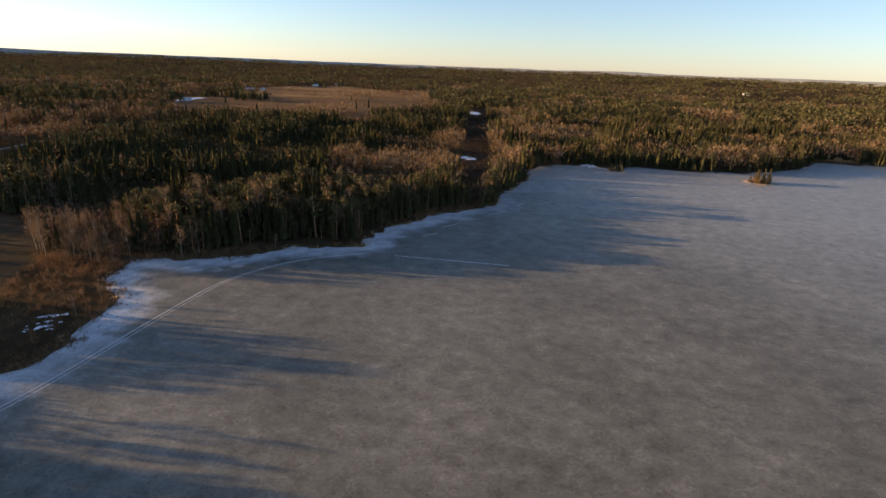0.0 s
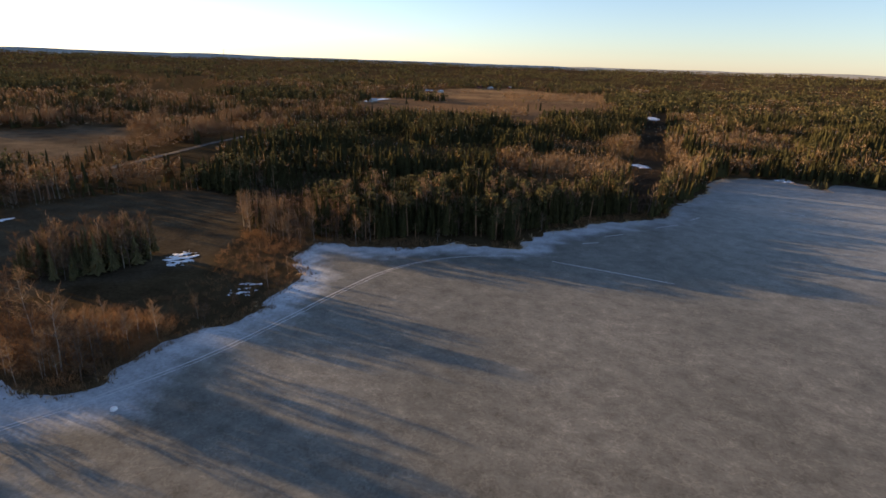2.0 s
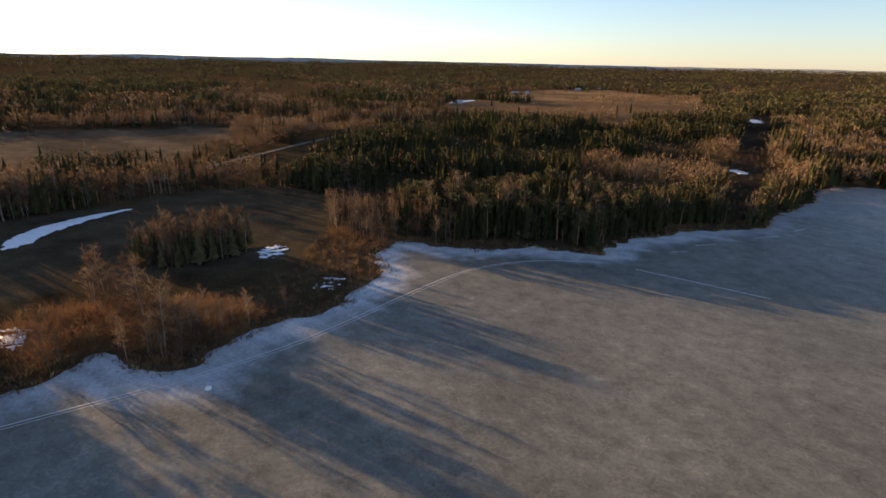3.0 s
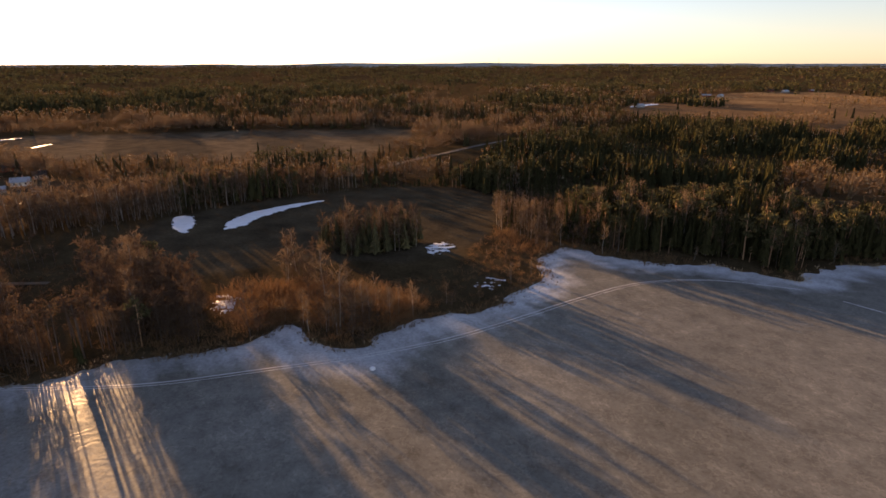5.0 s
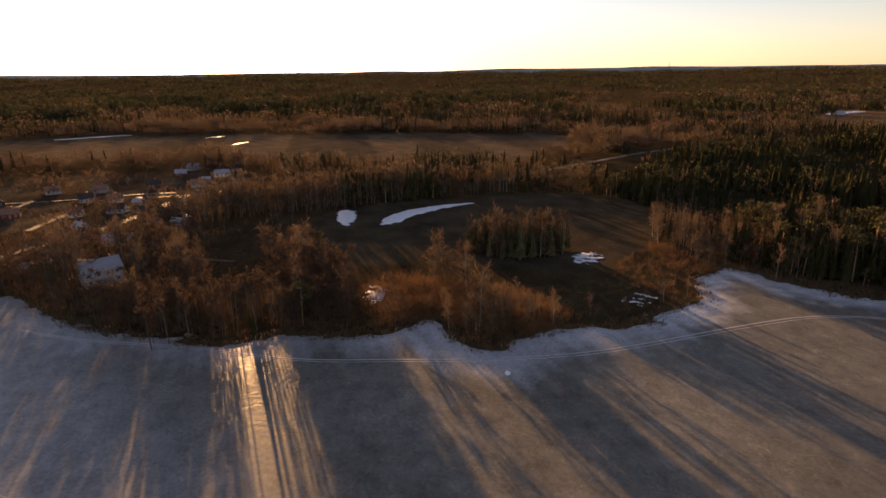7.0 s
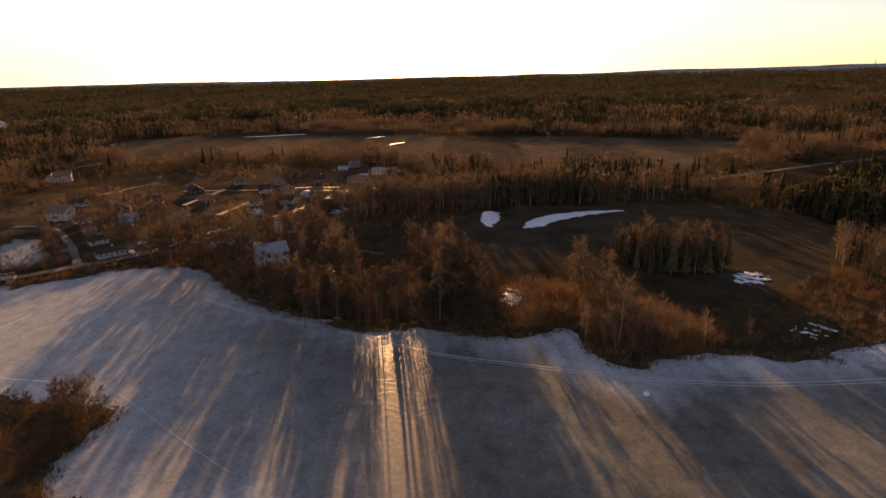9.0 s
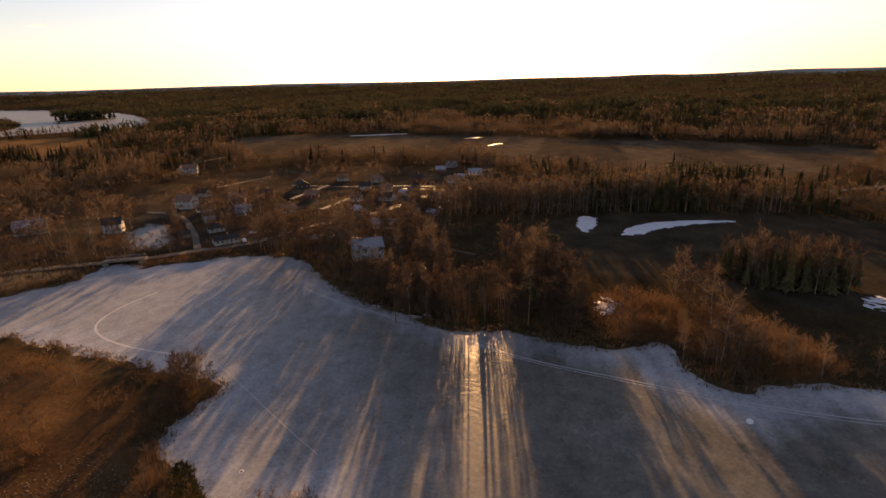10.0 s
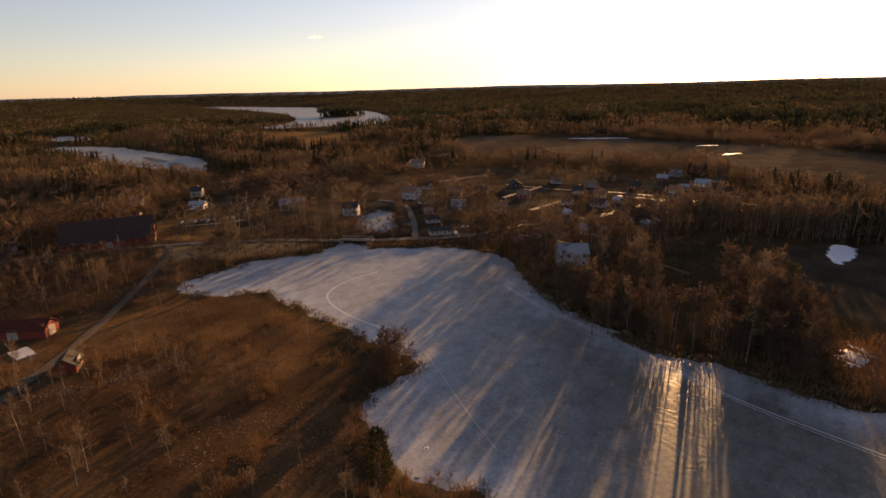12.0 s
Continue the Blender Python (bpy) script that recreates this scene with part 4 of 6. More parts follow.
    tall = np.where(low_cape, tall * 0.6, tall)
    chance = np.where(inside(x, y, BARN_YARD) > 0, 0.02, chance)
    yard_brush = inside(x, y, YARD_BRUSH) > 0
    chance, bare, tall = np.where(yard_brush, 0.85, chance), np.where(yard_brush, 1.0, bare), np.where(yard_brush, 0.75, tall)
    glimpse = inside(x, y, SNOW_GLIMPSE) > 0
    chance = np.where(glimpse | (np.hypot(x + 120, y + 174) < 14) | (np.hypot(x + 221, y + 239) < 24), 0, chance)
    chance = np.where(d > 1.5, chance, 0)
    gaps = sstep(0.30, 0.38, fbm(x / 45, y / 45, 99))
    chance = np.where((rad > 500) | (rad > 330) & (d > 60) & (mid < 0), chance * (0.55 + 0.45 * gaps), chance)
    glade = sstep(0.66, 0.70, fbm(x / 420, y / 260, 101)) * sstep(900, 1400, rad)
    chance = chance * (1 - 0.96 * glade)
    for line, width in ROADS:
        verge = np.where((x < -255) & (y < 60) & (y > -100) | (line is HOUSE_LANE), 5.0, 2.2)
        chance = np.where(along(x, y, line) < width * 0.5 + verge, 0, chance)
    return chance, bare, pines, tall


def plant(x, y, r):
    """Kinds and heights for the points where a tree stands."""
    d = land(x, y)
    chance, bare, pines, tall = wood(x, y, d)
    ok = r.uniform(size=len(x)) < chance
    x, y, d, bare, pines, tall = x[ok], y[ok], d[ok], bare[ok], pines[ok], tall[ok]
    u, w = r.uniform(size=len(x)), r.uniform(size=len(x))
    strips = np.max([inside(x, y, q) for q in FIELD_BIRCHES + BIRCH_STANDS], axis=0) > 0
    pale = np.where(strips, 0.9, np.where(x > 40, 0.7, 0.36))
    pale = np.where((inside(x, y, SHORE_WOOD) > 0) | (x < -130) & (y < 80) & (x > -260), 0.1, pale)
    kind = np.where(u < bare, np.where(w < pale, "birch_tree", "alder_tree"), np.where(w < pines, "pine_tree", "spruce_tree"))
    lo = np.array([TALL[k][0] for k in kind])
    hi = np.array([TALL[k][1] for k in kind])
    return x, y, height(x, y, d), kind, (lo + (hi - lo) * r.uniform(size=len(x)) ** 0.8) * tall


def woodland(name, label, category, shapes, mats, x, y, z, h, r, girth=1.0):
    """Many trees too many to count, as one mesh."""
    if len(x) == 0:
        return
    V, F, Mi, base = [], [], [], 0
    pick = r.integers(len(shapes), size=len(x))
    for k, s in enumerate(shapes):
        v, f, m = s.arrays()
        sel = np.where(pick == k)[0]
        if len(sel) == 0:
            continue
        a = r.uniform(0, 6.28, len(sel))
        w = h[sel] * girth * r.uniform(0.85, 1.2, len(sel))
        co, si = np.cos(a)[:, None], np.sin(a)[:, None]
        X = (v[None, :, 0] * co - v[None, :, 1] * si) * w[:, None] + x[sel][:, None]
        Y = (v[None, :, 0] * si + v[None, :, 1] * co) * w[:, None] + y[sel][:, None]
        Z = v[None, :, 2] * h[sel][:, None] + z[sel][:, None]
        V.append(np.stack([X, Y, Z], -1).reshape(-1, 3))
        F.append((f[None] + (np.arange(len(sel)) * len(v))[:, None, None] + base).reshape(-1, 3))
        Mi.append(np.tile(m, len(sel)))
        base += len(sel) * len(v)
    me = mesh_from(name, np.concatenate(V), np.concatenate(F), mats[0])
    for m in mats[1:]:
        me.materials.append(m)
    me.polygons.foreach_set("material_index", np.concatenate(Mi))
    return tagged(new(name, me), label, category, kind="stuff")


def half_mesh(name, shape, which, material):
    v, f, m = shape.arrays()
    f = f[m == which]
    if len(f) == 0:
        return None
    used, back = np.unique(f, return_inverse=True)
    return mesh_from(name, v[used], back.reshape(-1, 3), material)


MODELS = {}
for kind, shapes in NEAR.items():
    MODELS[kind] = []
    for s in shapes:
        if kind == "willow_shrub":
            MODELS[kind].append((half_mesh(kind, s, 0, M_WILLOW), None))
        else:
            MODELS[kind].append((half_mesh("trunk", s, 1, LOOKS[kind][1]), half_mesh("crown", s, 0, LOOKS[kind][0])))


def single_tree(kind, x, y, z, h, r, label=""):
    """One tree as a thing of its own: an Empty at its foot with trunk and crown."""
    k = int(r.integers(len(MODELS[kind])))
    trunk, crown = MODELS[kind][k]
    m = pose(x, y, z, 0, 0, r.uniform(0, 360)) @ Matrix.Diagonal((h * r.uniform(0.88, 1.15), h * r.uniform(0.88, 1.15), h, 1))
    top = new(kind, None if crown else trunk)
    top.matrix_world = m
    if crown:
        for name, me in (("trunk", trunk), ("crown", crown)):
            new(name, me).parent = top
    short = {"willow_shrub": "shrub"}.get(kind, "tree")
    return tagged(top, label or LABELS[kind], short, "trees of the shore woods" if short == "tree" else "shore shrubs")


def grow():
    x, y, r = spots(60, 345, 3.0, 301)
    x, y, z, kind, h = plant(x, y, r)
    order = np.argsort(np.hypot(x, y))
    for k in ("spruce_tree", "pine_tree", "birch_tree", "alder_tree"):
        sel = order[kind[order] == k]
        for i in sel[:260]:
            single_tree(k, x[i], y[i], z[i], h[i], r)
        rest = sel[260:]
        woodland(k.split("_")[0] + "_wood", LABELS[k].replace(" with", " wood with"), "wood", SIMPLE[k], LOOKS[k], x[rest], y[rest], z[rest], h[rest], r)
    for r0, r1, gap, sets, girth, names in ((345, 900, 4.4, MIDDLE, 1.0, "distant"), (900, 1900, 8.0, FAR, 1.05, "far"), (1900, 4880, 18.8, HORIZON, 1.6, "horizon")):
        x, y, r = spots(r0, r1, gap, int(r0))
        x, y, z, kind, h = plant(x, y, r)
        for k in ("spruce_tree", "pine_tree", "birch_tree", "alder_tree"):
            sel = np.where(kind == k)[0]
            woodland(names + "_" + k.split("_")[0] + "_wood", names + " stretch of " + {"spruce_tree": "dark green spruce forest", "pine_tree": "green pine forest", "birch_tree": "leafless grey-brown birch forest", "alder_tree": "leafless brown alder forest"}[k], "wood", sets[k], HAZES.get(k, LOOKS[k]), x[sel], y[sel], z[sel], h[sel], r, girth)


grow()


def islet_trees():
    r = R(811)
    for k in range(44):
        a, q = r.uniform(0, 6.3), 9.5 * math.sqrt(r.uniform())
        x, y = ISLET[0] + q * math.cos(a), ISLET[1] + q * math.sin(a) * 0.7
        z = max(0.1, float(height(np.array([x]), np.array([y]))[0]))
        kind = ("olive_spruce", "alder_tree", "willow_shrub", "olive_spruce")[k % 4]
        single_tree(kind, x, y, z, (r.uniform(7, 11), r.uniform(5, 8), r.uniform(2.5, 4), r.uniform(4.5, 8.5))[k % 4], r, {"olive_spruce": "yellow-green bushy spruce on the tiny rocky islet", "alder_tree": "small bare alder on the tiny rocky islet", "willow_shrub": "bare brown shrub on the tiny islet"}[kind])


islet_trees()


def shore_row():
    """Tall thin trees in the gap of the shore wood, which stripe the ice with their stems' shadows."""
    r = R(823)
    for v, u, h in ((-24, 158, 14), (-21.5, 161, 15), (-19.4, 158, 14), (-17, 160, 15), (-13, 160, 14), (-9.6, 157, 15), (-7.3, 159, 15), (-6.4, 163, 14), (-3.9, 157, 15), (6.4, 159, 15), (10.4, 162, 14), (-5.2, 158, 16), (-2.8, 162, 15), (-1.4, 158, 14), (-0.2, 160, 16), (3.7, 157, 15), (4.4, 160, 14), (5.1, 158, 15), (5.6, 162, 14), (7.4, 158, 16), (8.6, 160, 14), (9.7, 157, 15), (11.2, 160, 15), (12.4, 157, 14)):
        u = u + abs(r.normal(0, 7))
        x, y = -u * 0.983 + v * 0.184, u * 0.184 + v * 0.983
        z = float(height(np.array([x]), np.array([y]))[0])
        tree = single_tree("slim_alder", x, y, max(z, 0.1), h * 1.15, r, "slender tall bare alder standing at the icy shore")
        if v < 0 or v > 5.6:
            other = single_tree("alder_tree" if v < 9 else "birch_tree", x - 4, y + r.normal(0, 1.2), max(z, 0.1), h * r.uniform(0.75, 0.95), r, "bare brown tree between the slender shore alders")
            other.scale = (h * 0.6, h * 0.6, h * 0.85)
        if not 3.5 < v < 5.8:
            tree.scale = (h * 0.8, h * 0.8, h * 1.15)


shore_row()


def shore_gap_trees():
    """A broad-crowned clump and one low spruce that stand before the open gap in the shore wood."""
    r = R(827)
    for v, u, h, kind, text in ((-6.8, 160, 14.5, "alder_tree", "broad bare alder at the icy shore"), (-5.2, 163, 15.5, "alder_tree", "broad bare alder at the icy shore"), (-6.0, 167, 14.0, "birch_tree", "bare birch at the icy shore"), (-4.6, 159, 13.0, "alder_tree", "broad bare alder at the icy shore"), (4.1, 157, 8.8, "spruce_tree", "low dark spruce at the icy shore"), (3.4, 161, 7.0, "spruce_tree", "low dark spruce at the icy shore")):
        x, y = -u * 0.983 + v * 0.184, u * 0.184 + v * 0.983
        single_tree(kind, x, y, max(0.1, float(height(np.array([x]), np.array([y]))[0])), h, r, text)


shore_gap_trees()


def copse_trees():
    """A dense narrow copse of birch, alder and spruce out on the field."""
    r = R(851)
    lo, hi = COPSE.min(0), COPSE.max(0)
    count = 0
    while count < 118:
        x, y = r.uniform(lo[0], hi[0]), r.uniform(lo[1], hi[1])
        if inside(np.array([x]), np.array([y]), COPSE)[0] < 0:
            continue
        count += 1
        z = float(height(np.array([x]), np.array([y]))[0])
        kind = ("birch_tree", "olive_spruce", "olive_spruce", "olive_spruce", "alder_tree")[count % 5]
        h = r.uniform(11.0, 19.0) * (0.66 if y < 134 else 0.85 if y < 142 else 1.04)
        tree = single_tree(kind, x, y, z, h, r, {"birch_tree": "tall bare birch in the field copse", "alder_tree": "bare brown alder in the field copse", "olive_spruce": "olive-green spruce in the field copse"}[kind])
        if kind == "olive_spruce":
            tree.scale = (h * 0.95, h * 0.95, h * r.uniform(0.75, 1.05))


copse_trees()


def shore_birches():
    """Pale-stemmed birches that rise out of the willow thicket by the ice."""
    r = R(853)
    for k in range(20):
        u = k / 19
        x, y = -111 - 13 * u + r.normal(0, 2.2), 112 - 28 * u + r.normal(0, 2.2)
        single_tree("birch_tree", x, y, max(0.1, float(height(np.array([x]), np.array([y]))[0])), r.uniform(9.5, 14.0), r, "pale-stemmed bare birch above the willow thicket")


shore_birches()


def peninsula_row():
    """Bare alders and brush that line the tip of the meadow peninsula."""
    r = R(831)
    line = np.array([(-167, -104), (-159, -88), (-151, -73), (-143, -61), (-137, -50), (-131, -45), (-122, -49), (-112, -52)], float)
    tall = (0.6, 0.9, 2.0, 4.5, 9.0, 11.5, 8.5, 4.0)
    at = np.concatenate([[0], np.cumsum(np.hypot(*np.diff(line, axis=0).T))])
    for s in np.arange(0, at[-1], 0.8):
        k = np.interp(s, at, tall)
        x, y = np.interp(s, at, line[:, 0]) + r.normal(1.5, 1.6), np.interp(s, at, line[:, 1]) + r.normal(-1.0, 1.6)
        z = max(0.1, float(height(np.array([x]), np.array([y]))[0]))
        if k > 2.5 and r.uniform() < 0.75:
            single_tree("alder_tree" if r.uniform() < 0.8 else "birch_tree", x, y, z, k * r.uniform(0.75, 1.1), r, "bare grey-brown alder on the peninsula shore")
        if r.uniform() < (0.5 if k > 4.5 else 0.2):
            single_tree("willow_shrub", x + 1.2, y - 1.0, z, min(3.0, 0.7 + k * 0.25) * r.uniform(0.8, 1.2), r)
    for k in range(22):
        x, y = r.uniform(-122, -84), r.uniform(-140, -100)
        z = float(height(np.array([x]), np.array([y]))[0])
        single_tree("birch_tree", x, y, z, r.uniform(3.5, 7.5), r, "slender young birch on the meadow peninsula")


peninsula_row()


def pond_trees():
    """Dark bare alders that stand round the pond by the causeway."""
    r = R(861)
    for x, y, h in ((-262, -90, 11), (-258, -95, 13), (-263, -100, 10), (-256, -101, 12), (-259, -107, 9), (-263, -112, 11), (-268, -117, 10), (-272, -122, 12), (-264, -121, 9), (-281, -97, 11), (-290, -101, 12), (-300, -107, 10), (-284, -131, 12), (-296, -138, 11), (-277, -127, 13), (-316, -112, 12), (-258, -125, 10)):
        single_tree("alder_tree", x, y, max(0.1, float(height(np.array([x]), np.array([y]))[0])), h, r, "dark bare alder standing at the pond")


pond_trees()


def rubble():
    """Broken stone and pale lumps in a strip across the meadow."""
    r = R(841)
    n = 760
    k = r.uniform(size=n)
    x, y = -84 - 38 * k + r.normal(0, 1.6, n), -137 + 36 * k + r.normal(0, 1.6, n)
    m = 260
    x = np.concatenate([x, r.normal(-165, 4.5, m), r.normal(-96, 5, 120)])
    y = np.concatenate([y, r.normal(-171, 5.5, m), r.normal(-146, 3, 120)])
    woodland("rubble_strip", "broken grey stones strewn across the dry meadow", "stones", [boulder(R(660 + i), 0, 1) for i in range(3)], (M_CLOD,), x, y, height(x, y), r.uniform(0.25, 0.8, len(x)) ** 1.3, r)


rubble()


def tussocks():
    """Dry knobbly tussocks on the low end of the meadow."""
    r = R(843)
    x, y = r.uniform(-112, -76, 1500), r.uniform(-86, -38, 1500)
    ok = (inside(x, y, [(-108, -62), (-97, -47), (-87, -38), (-76, -50), (-76, -76), (-92, -84)]) + 6 * (fbm(x / 5, y / 5, 844) - 0.5) > 0) & (land(x, y) > 0.8)
    x, y = x[ok], y[ok]
    woodland("meadow_tussocks", "knobbly rust-brown tussocks on the low meadow", "tussocks", [boulder(R(670 + i), 0, 1) for i in range(3)], (M_CLOD,), x, y, height(x, y), r.uniform(0.25, 0.6, len(x)), r)


tussocks()


def bushes():
    x, y, r = spots(60, 330, 1.75, 401)
    d = land(x, y)
    band = inside(x, y, BUSH_BAND)
    near_shore = (d > 0.3) & (d < 7) & (fbm(x / 14, y / 14, 402) > 0.42) & ~((x > -182) & (x < -140) & (y < -60))
    brush = (x < -88) & (y < 204) & (y > 40) & (inside(x, y, NEAR_FIELD) < 0) & (x > -200) & (d < 30)
    gardens = (inside(x, y, VILLAGE) > 0) & (fbm(x / 9, y / 9, 404) > 0.55)
    under = (inside(x, y, SHORE_WOOD) > 0) 
    meadow = (inside(x, y, MEADOW) > 0) & (fbm(x / 16, y / 16, 403) > 0.62)
    chance = np.where(band > 0, 0.97, np.where(gardens, 0.25, np.where(brush, np.where(np.abs(y * 0.983 + x * 0.184 - 128) < 32, 0.28, 0.5), np.where(under, 0.3, np.where(near_shore, 0.5, np.where(meadow, 0.34, 0.0))))))
    chance = np.where(d < 0.3, 0, chance)
    for line, width in ROADS:
        chance = np.where(along(x, y, line) < width * 0.5 + 1.2, 0, chance)
    chance = np.where((np.hypot(x + 76, y + 31) < 9) | (inside(x, y, SNOW_GLIMPSE) > 0), 0.3, chance)
    ok = r.uniform(size=len(x)) < chance
    x, y, d = x[ok], y[ok], d[ok]
    z = height(x, y, d)
    h = np.where((inside(x, y, BUSH_BAND) > 0) & (d > 4), r.uniform(3.5, 6.8, len(x)), r.uniform(1.6, 4.2, len(x)))
    h = np.where((np.abs(y * 0.983 + x * 0.184 - 128) < 32) & (x < -88) & (inside(x, y, BUSH_BAND) < 0), np.minimum(h, 2.2), h)
    h = np.where((np.abs(y * 0.983 + x * 0.184 - 2) < 10) & (x < -130), np.minimum(h, 1.7), h)
    order = np.argsort(np.hypot(x, y))
    for i in order[:150]:
        single_tree("willow_shrub", x[i], y[i], z[i], h[i], r)
    rest = order[150:]
    woodland("willow_thicket", "rust-brown leafless willow thicket along the shore", "thicket", [shrub(20, 0.019, R(500 + i), 0.75) for i in range(5)], (M_WILLOW,), x[rest], y[rest], z[rest], h[rest], r)


bushes()


def stout_evergreen(x, y, h):
    """A broad round-topped evergreen, bushy to the ground."""
    r, s = R(77), Shape()
    s.tube([(0, 0, -0.3), (0, 0, h * 0.8)], [0.3, 0.08], 6, 1)
    for _ in range(1500):
        a, k = r.uniform(0, 6.3), r.uniform(0.04, 1.0)
        wide = h * 0.175 * math.sin(math.pi * (0.12 + 0.84 * k)) ** 0.6 * r.uniform(0.55, 1.08) * (1 + 0.25 * math.sin(3 * a + 7 * k))
        s.blade((wide * math.cos(a), wide * math.sin(a), h * k * 0.96), (math.cos(a), math.sin(a), 0.9) + r.normal(0, 0.6, 3), r.uniform(0.5, 1.0), 0.32, 0, r)
    top = new("evergreen_tree")
    top.matrix_world = pose(x, y, float(height(np.array([x]), np.array([y]))[0]))
    for name, k, m in (("trunk", 1, M_BARK), ("crown", 0, M_SPRUCE)):
        new(name, half_mesh(name, s, k, m)).parent = top
    tagged(top, "stout dark evergreen at the water's edge", "tree", "trees of the shore woods")


stout_evergreen(-81, -34, 14)


def reeds():
    x, y, r = spots(60, 480, 1.15, 601)
    d = land(x, y)
    ok = (d > -2.2) & (d < 1.8) & (fbm(x / 11, y / 11, 602) > np.where(x < -60, 0.40, 0.47)) & (r.uniform(size=len(x)) < 0.85)
    x, y = x[ok], y[ok]
    z = np.maximum(height(x, y, d[ok]), 0) - 0.02
    west = (x < -60) & (fbm(x / 6, y / 6, 603) > 0.36)
    r2 = R(604)
    woodland("sedge_tussocks", "dark sedge tussocks along the ragged icy shore", "sedge", [shrub(5, 0.12, R(615 + i), 0.6) for i in range(4)], (M_SEDGE,), x[west], y[west], z[west], r2.uniform(0.7, 1.9, west.sum()), r2)
    x, y, z = x[~west], y[~west], z[~west]
    woodland("reed_bed", "dry straw-brown reeds along the icy shore", "reeds", [shrub(4, 0.09, R(610 + i), 0.4) for i in range(4)], (M_REED,), x, y, z, r.uniform(0.5, 1.4, len(x)), r)
    x, y, r = spots(60, 330, 1.3, 620)
    d = land(x, y)
    ok = (inside(x, y, MEADOW) > 0) & (fbm(x / 20, y / 20, 621) > 0.5) & (d > 1) & (r.uniform(size=len(x)) < 0.8)
    for line, width in ROADS:
        ok &= along(x, y, line) > width * 0.5 + 0.6
    x, y = x[ok], y[ok]
    woodland("dry_grass", "tufts of dry straw-coloured meadow grass", "grass", [shrub(3, 0.16, R(630 + i), 0.7) for i in range(4)], (M_DRY_GRASS,), x, y, height(x, y, d[ok]), r.uniform(0.3, 0.7, len(x)), r)


reeds()


def shore_stones():
    x, y, r = spots(60, 330, 1.6, 640)
    d = land(x, y)
    cape = inside(x, y, [(-114, 138), (-90, 136), (-84, 165), (-98, 182), (-104, 200), (-116, 196)]) > 0
    ok = (d > np.where(cape, -6, -2.8)) & (d < 0.6) & (fbm(x / 8, y / 8, 641) > np.where(cape, 0.38, 0.44)) & (r.uniform(size=len(x)) < 0.6)
    x, y = x[ok], y[ok]
    z = np.maximum(height(x, y, d[ok]), 0)
    woodland("shore_stones", "small dark stones frozen in along the shore", "stones", [boulder(R(650 + i), 0, 1) for i in range(3)], (M_STONE,), x, y, z, r.uniform(0.35, 1.1, len(x)), r)


shore_stones()


# ---- old snow ----
def snow_patch(outline, label, ragged=2.0, seed=0):
    p = rounded(outline, 2)
    lo, hi = p.min(0) - 3, p.max(0) + 3
    step = 0.45 if ragged > 3 and seed < 6 else 0.8
    X, Y = np.meshgrid(np.arange(lo[0], hi[0], step), np.arange(lo[1], hi[1], step), indexing="ij")
    s = inside(X, Y, p) + (fbm(X / 1.9, Y / 1.9, 700 + seed) - 0.5) * 2 * ragged
    if step < 0.5:
        along_rows = fbm((Y * 0.8 - X * 0.6) / 0.9, (X * 0.8 + Y * 0.6) / 5, 720 + seed)
        s = s * 0.5 + (along_rows - 0.54) * 9
    nx, ny = X.shape
    Z = height(X.ravel(), Y.ravel()).reshape(X.shape) + np.clip(s, -1, 2.0) * 0.16 + 0.06
    i, j = np.meshgrid(np.arange(nx - 1), np.arange(ny - 1), indexing="ij")
    f = np.stack([i * ny + j, (i + 1) * ny + j, (i + 1) * ny + j + 1, i * ny + j + 1], -1).reshape(-1, 4)
    keep = (s.ravel()[f] > -0.4).all(1)
    used, back = np.unique(f[keep], return_inverse=True)
    v = np.stack([X, Y, Z], -1).reshape(-1, 3)[used]
    me = mesh_from("snow_patch", v, back.reshape(-1, 4), M_SNOW)
    return tagged(new("snow_patch", me), label, "snow", kind="stuff")


snow_patch([(-237, 117), (-252, 128), (-260, 150), (-258, 174), (-249, 192), (-251, 170), (-246, 145), (-236, 128)], "long curved drift of old snow on the brown field", 1.5, 1)
snow_patch([(-281, 113), (-275, 123), (-256, 113), (-243, 102), (-261, 105)], "small melting snow drift at the field edge", 2.0, 2)
snow_patch([(-146, 157), (-148, 173), (-141, 170), (-139, 159)], "ragged patch of melting snow on the field", 6.0, 3)
snow_patch([(-165, 74), (-163, 84), (-154, 79), (-154, 72)], "patchy snow among shore bushes", 6.5, 4)
snow_patch([(-107, 150), (-105, 155), (-101, 147), (-104, 144)], "patchy snow in the reedy shore", 5.0, 5)
for drift, seed in (([(-815, -30), (-822, 22), (-818, 56), (-810, 56), (-812, 20), (-806, -28)], 10), ([(-715, 124), (-722, 150), (-716, 151), (-709, 126)], 11), ([(-631, 135), (-650, 158), (-645, 160), (-626, 139)], 12), ([(-728, -188), (-742, -180), (-734, -172), (-724, -180)], 13)):
    snow_patch(drift, "thin drift of old snow on the western field", 2.0, seed)
snow_patch([(40, 470), (48, 482), (58, 462), (50, 455)], "melting snow in the cleared strip", 3.5, 6)
snow_patch([(100, 920), (92, 985), (112, 990), (118, 930)], "snow lying in the cleared strip", 4.0, 7)
snow_patch([(-416, 1000), (-424, 1120), (-392, 1130), (-400, 1000)], "snow lying at the far field edge", 5.0, 8)


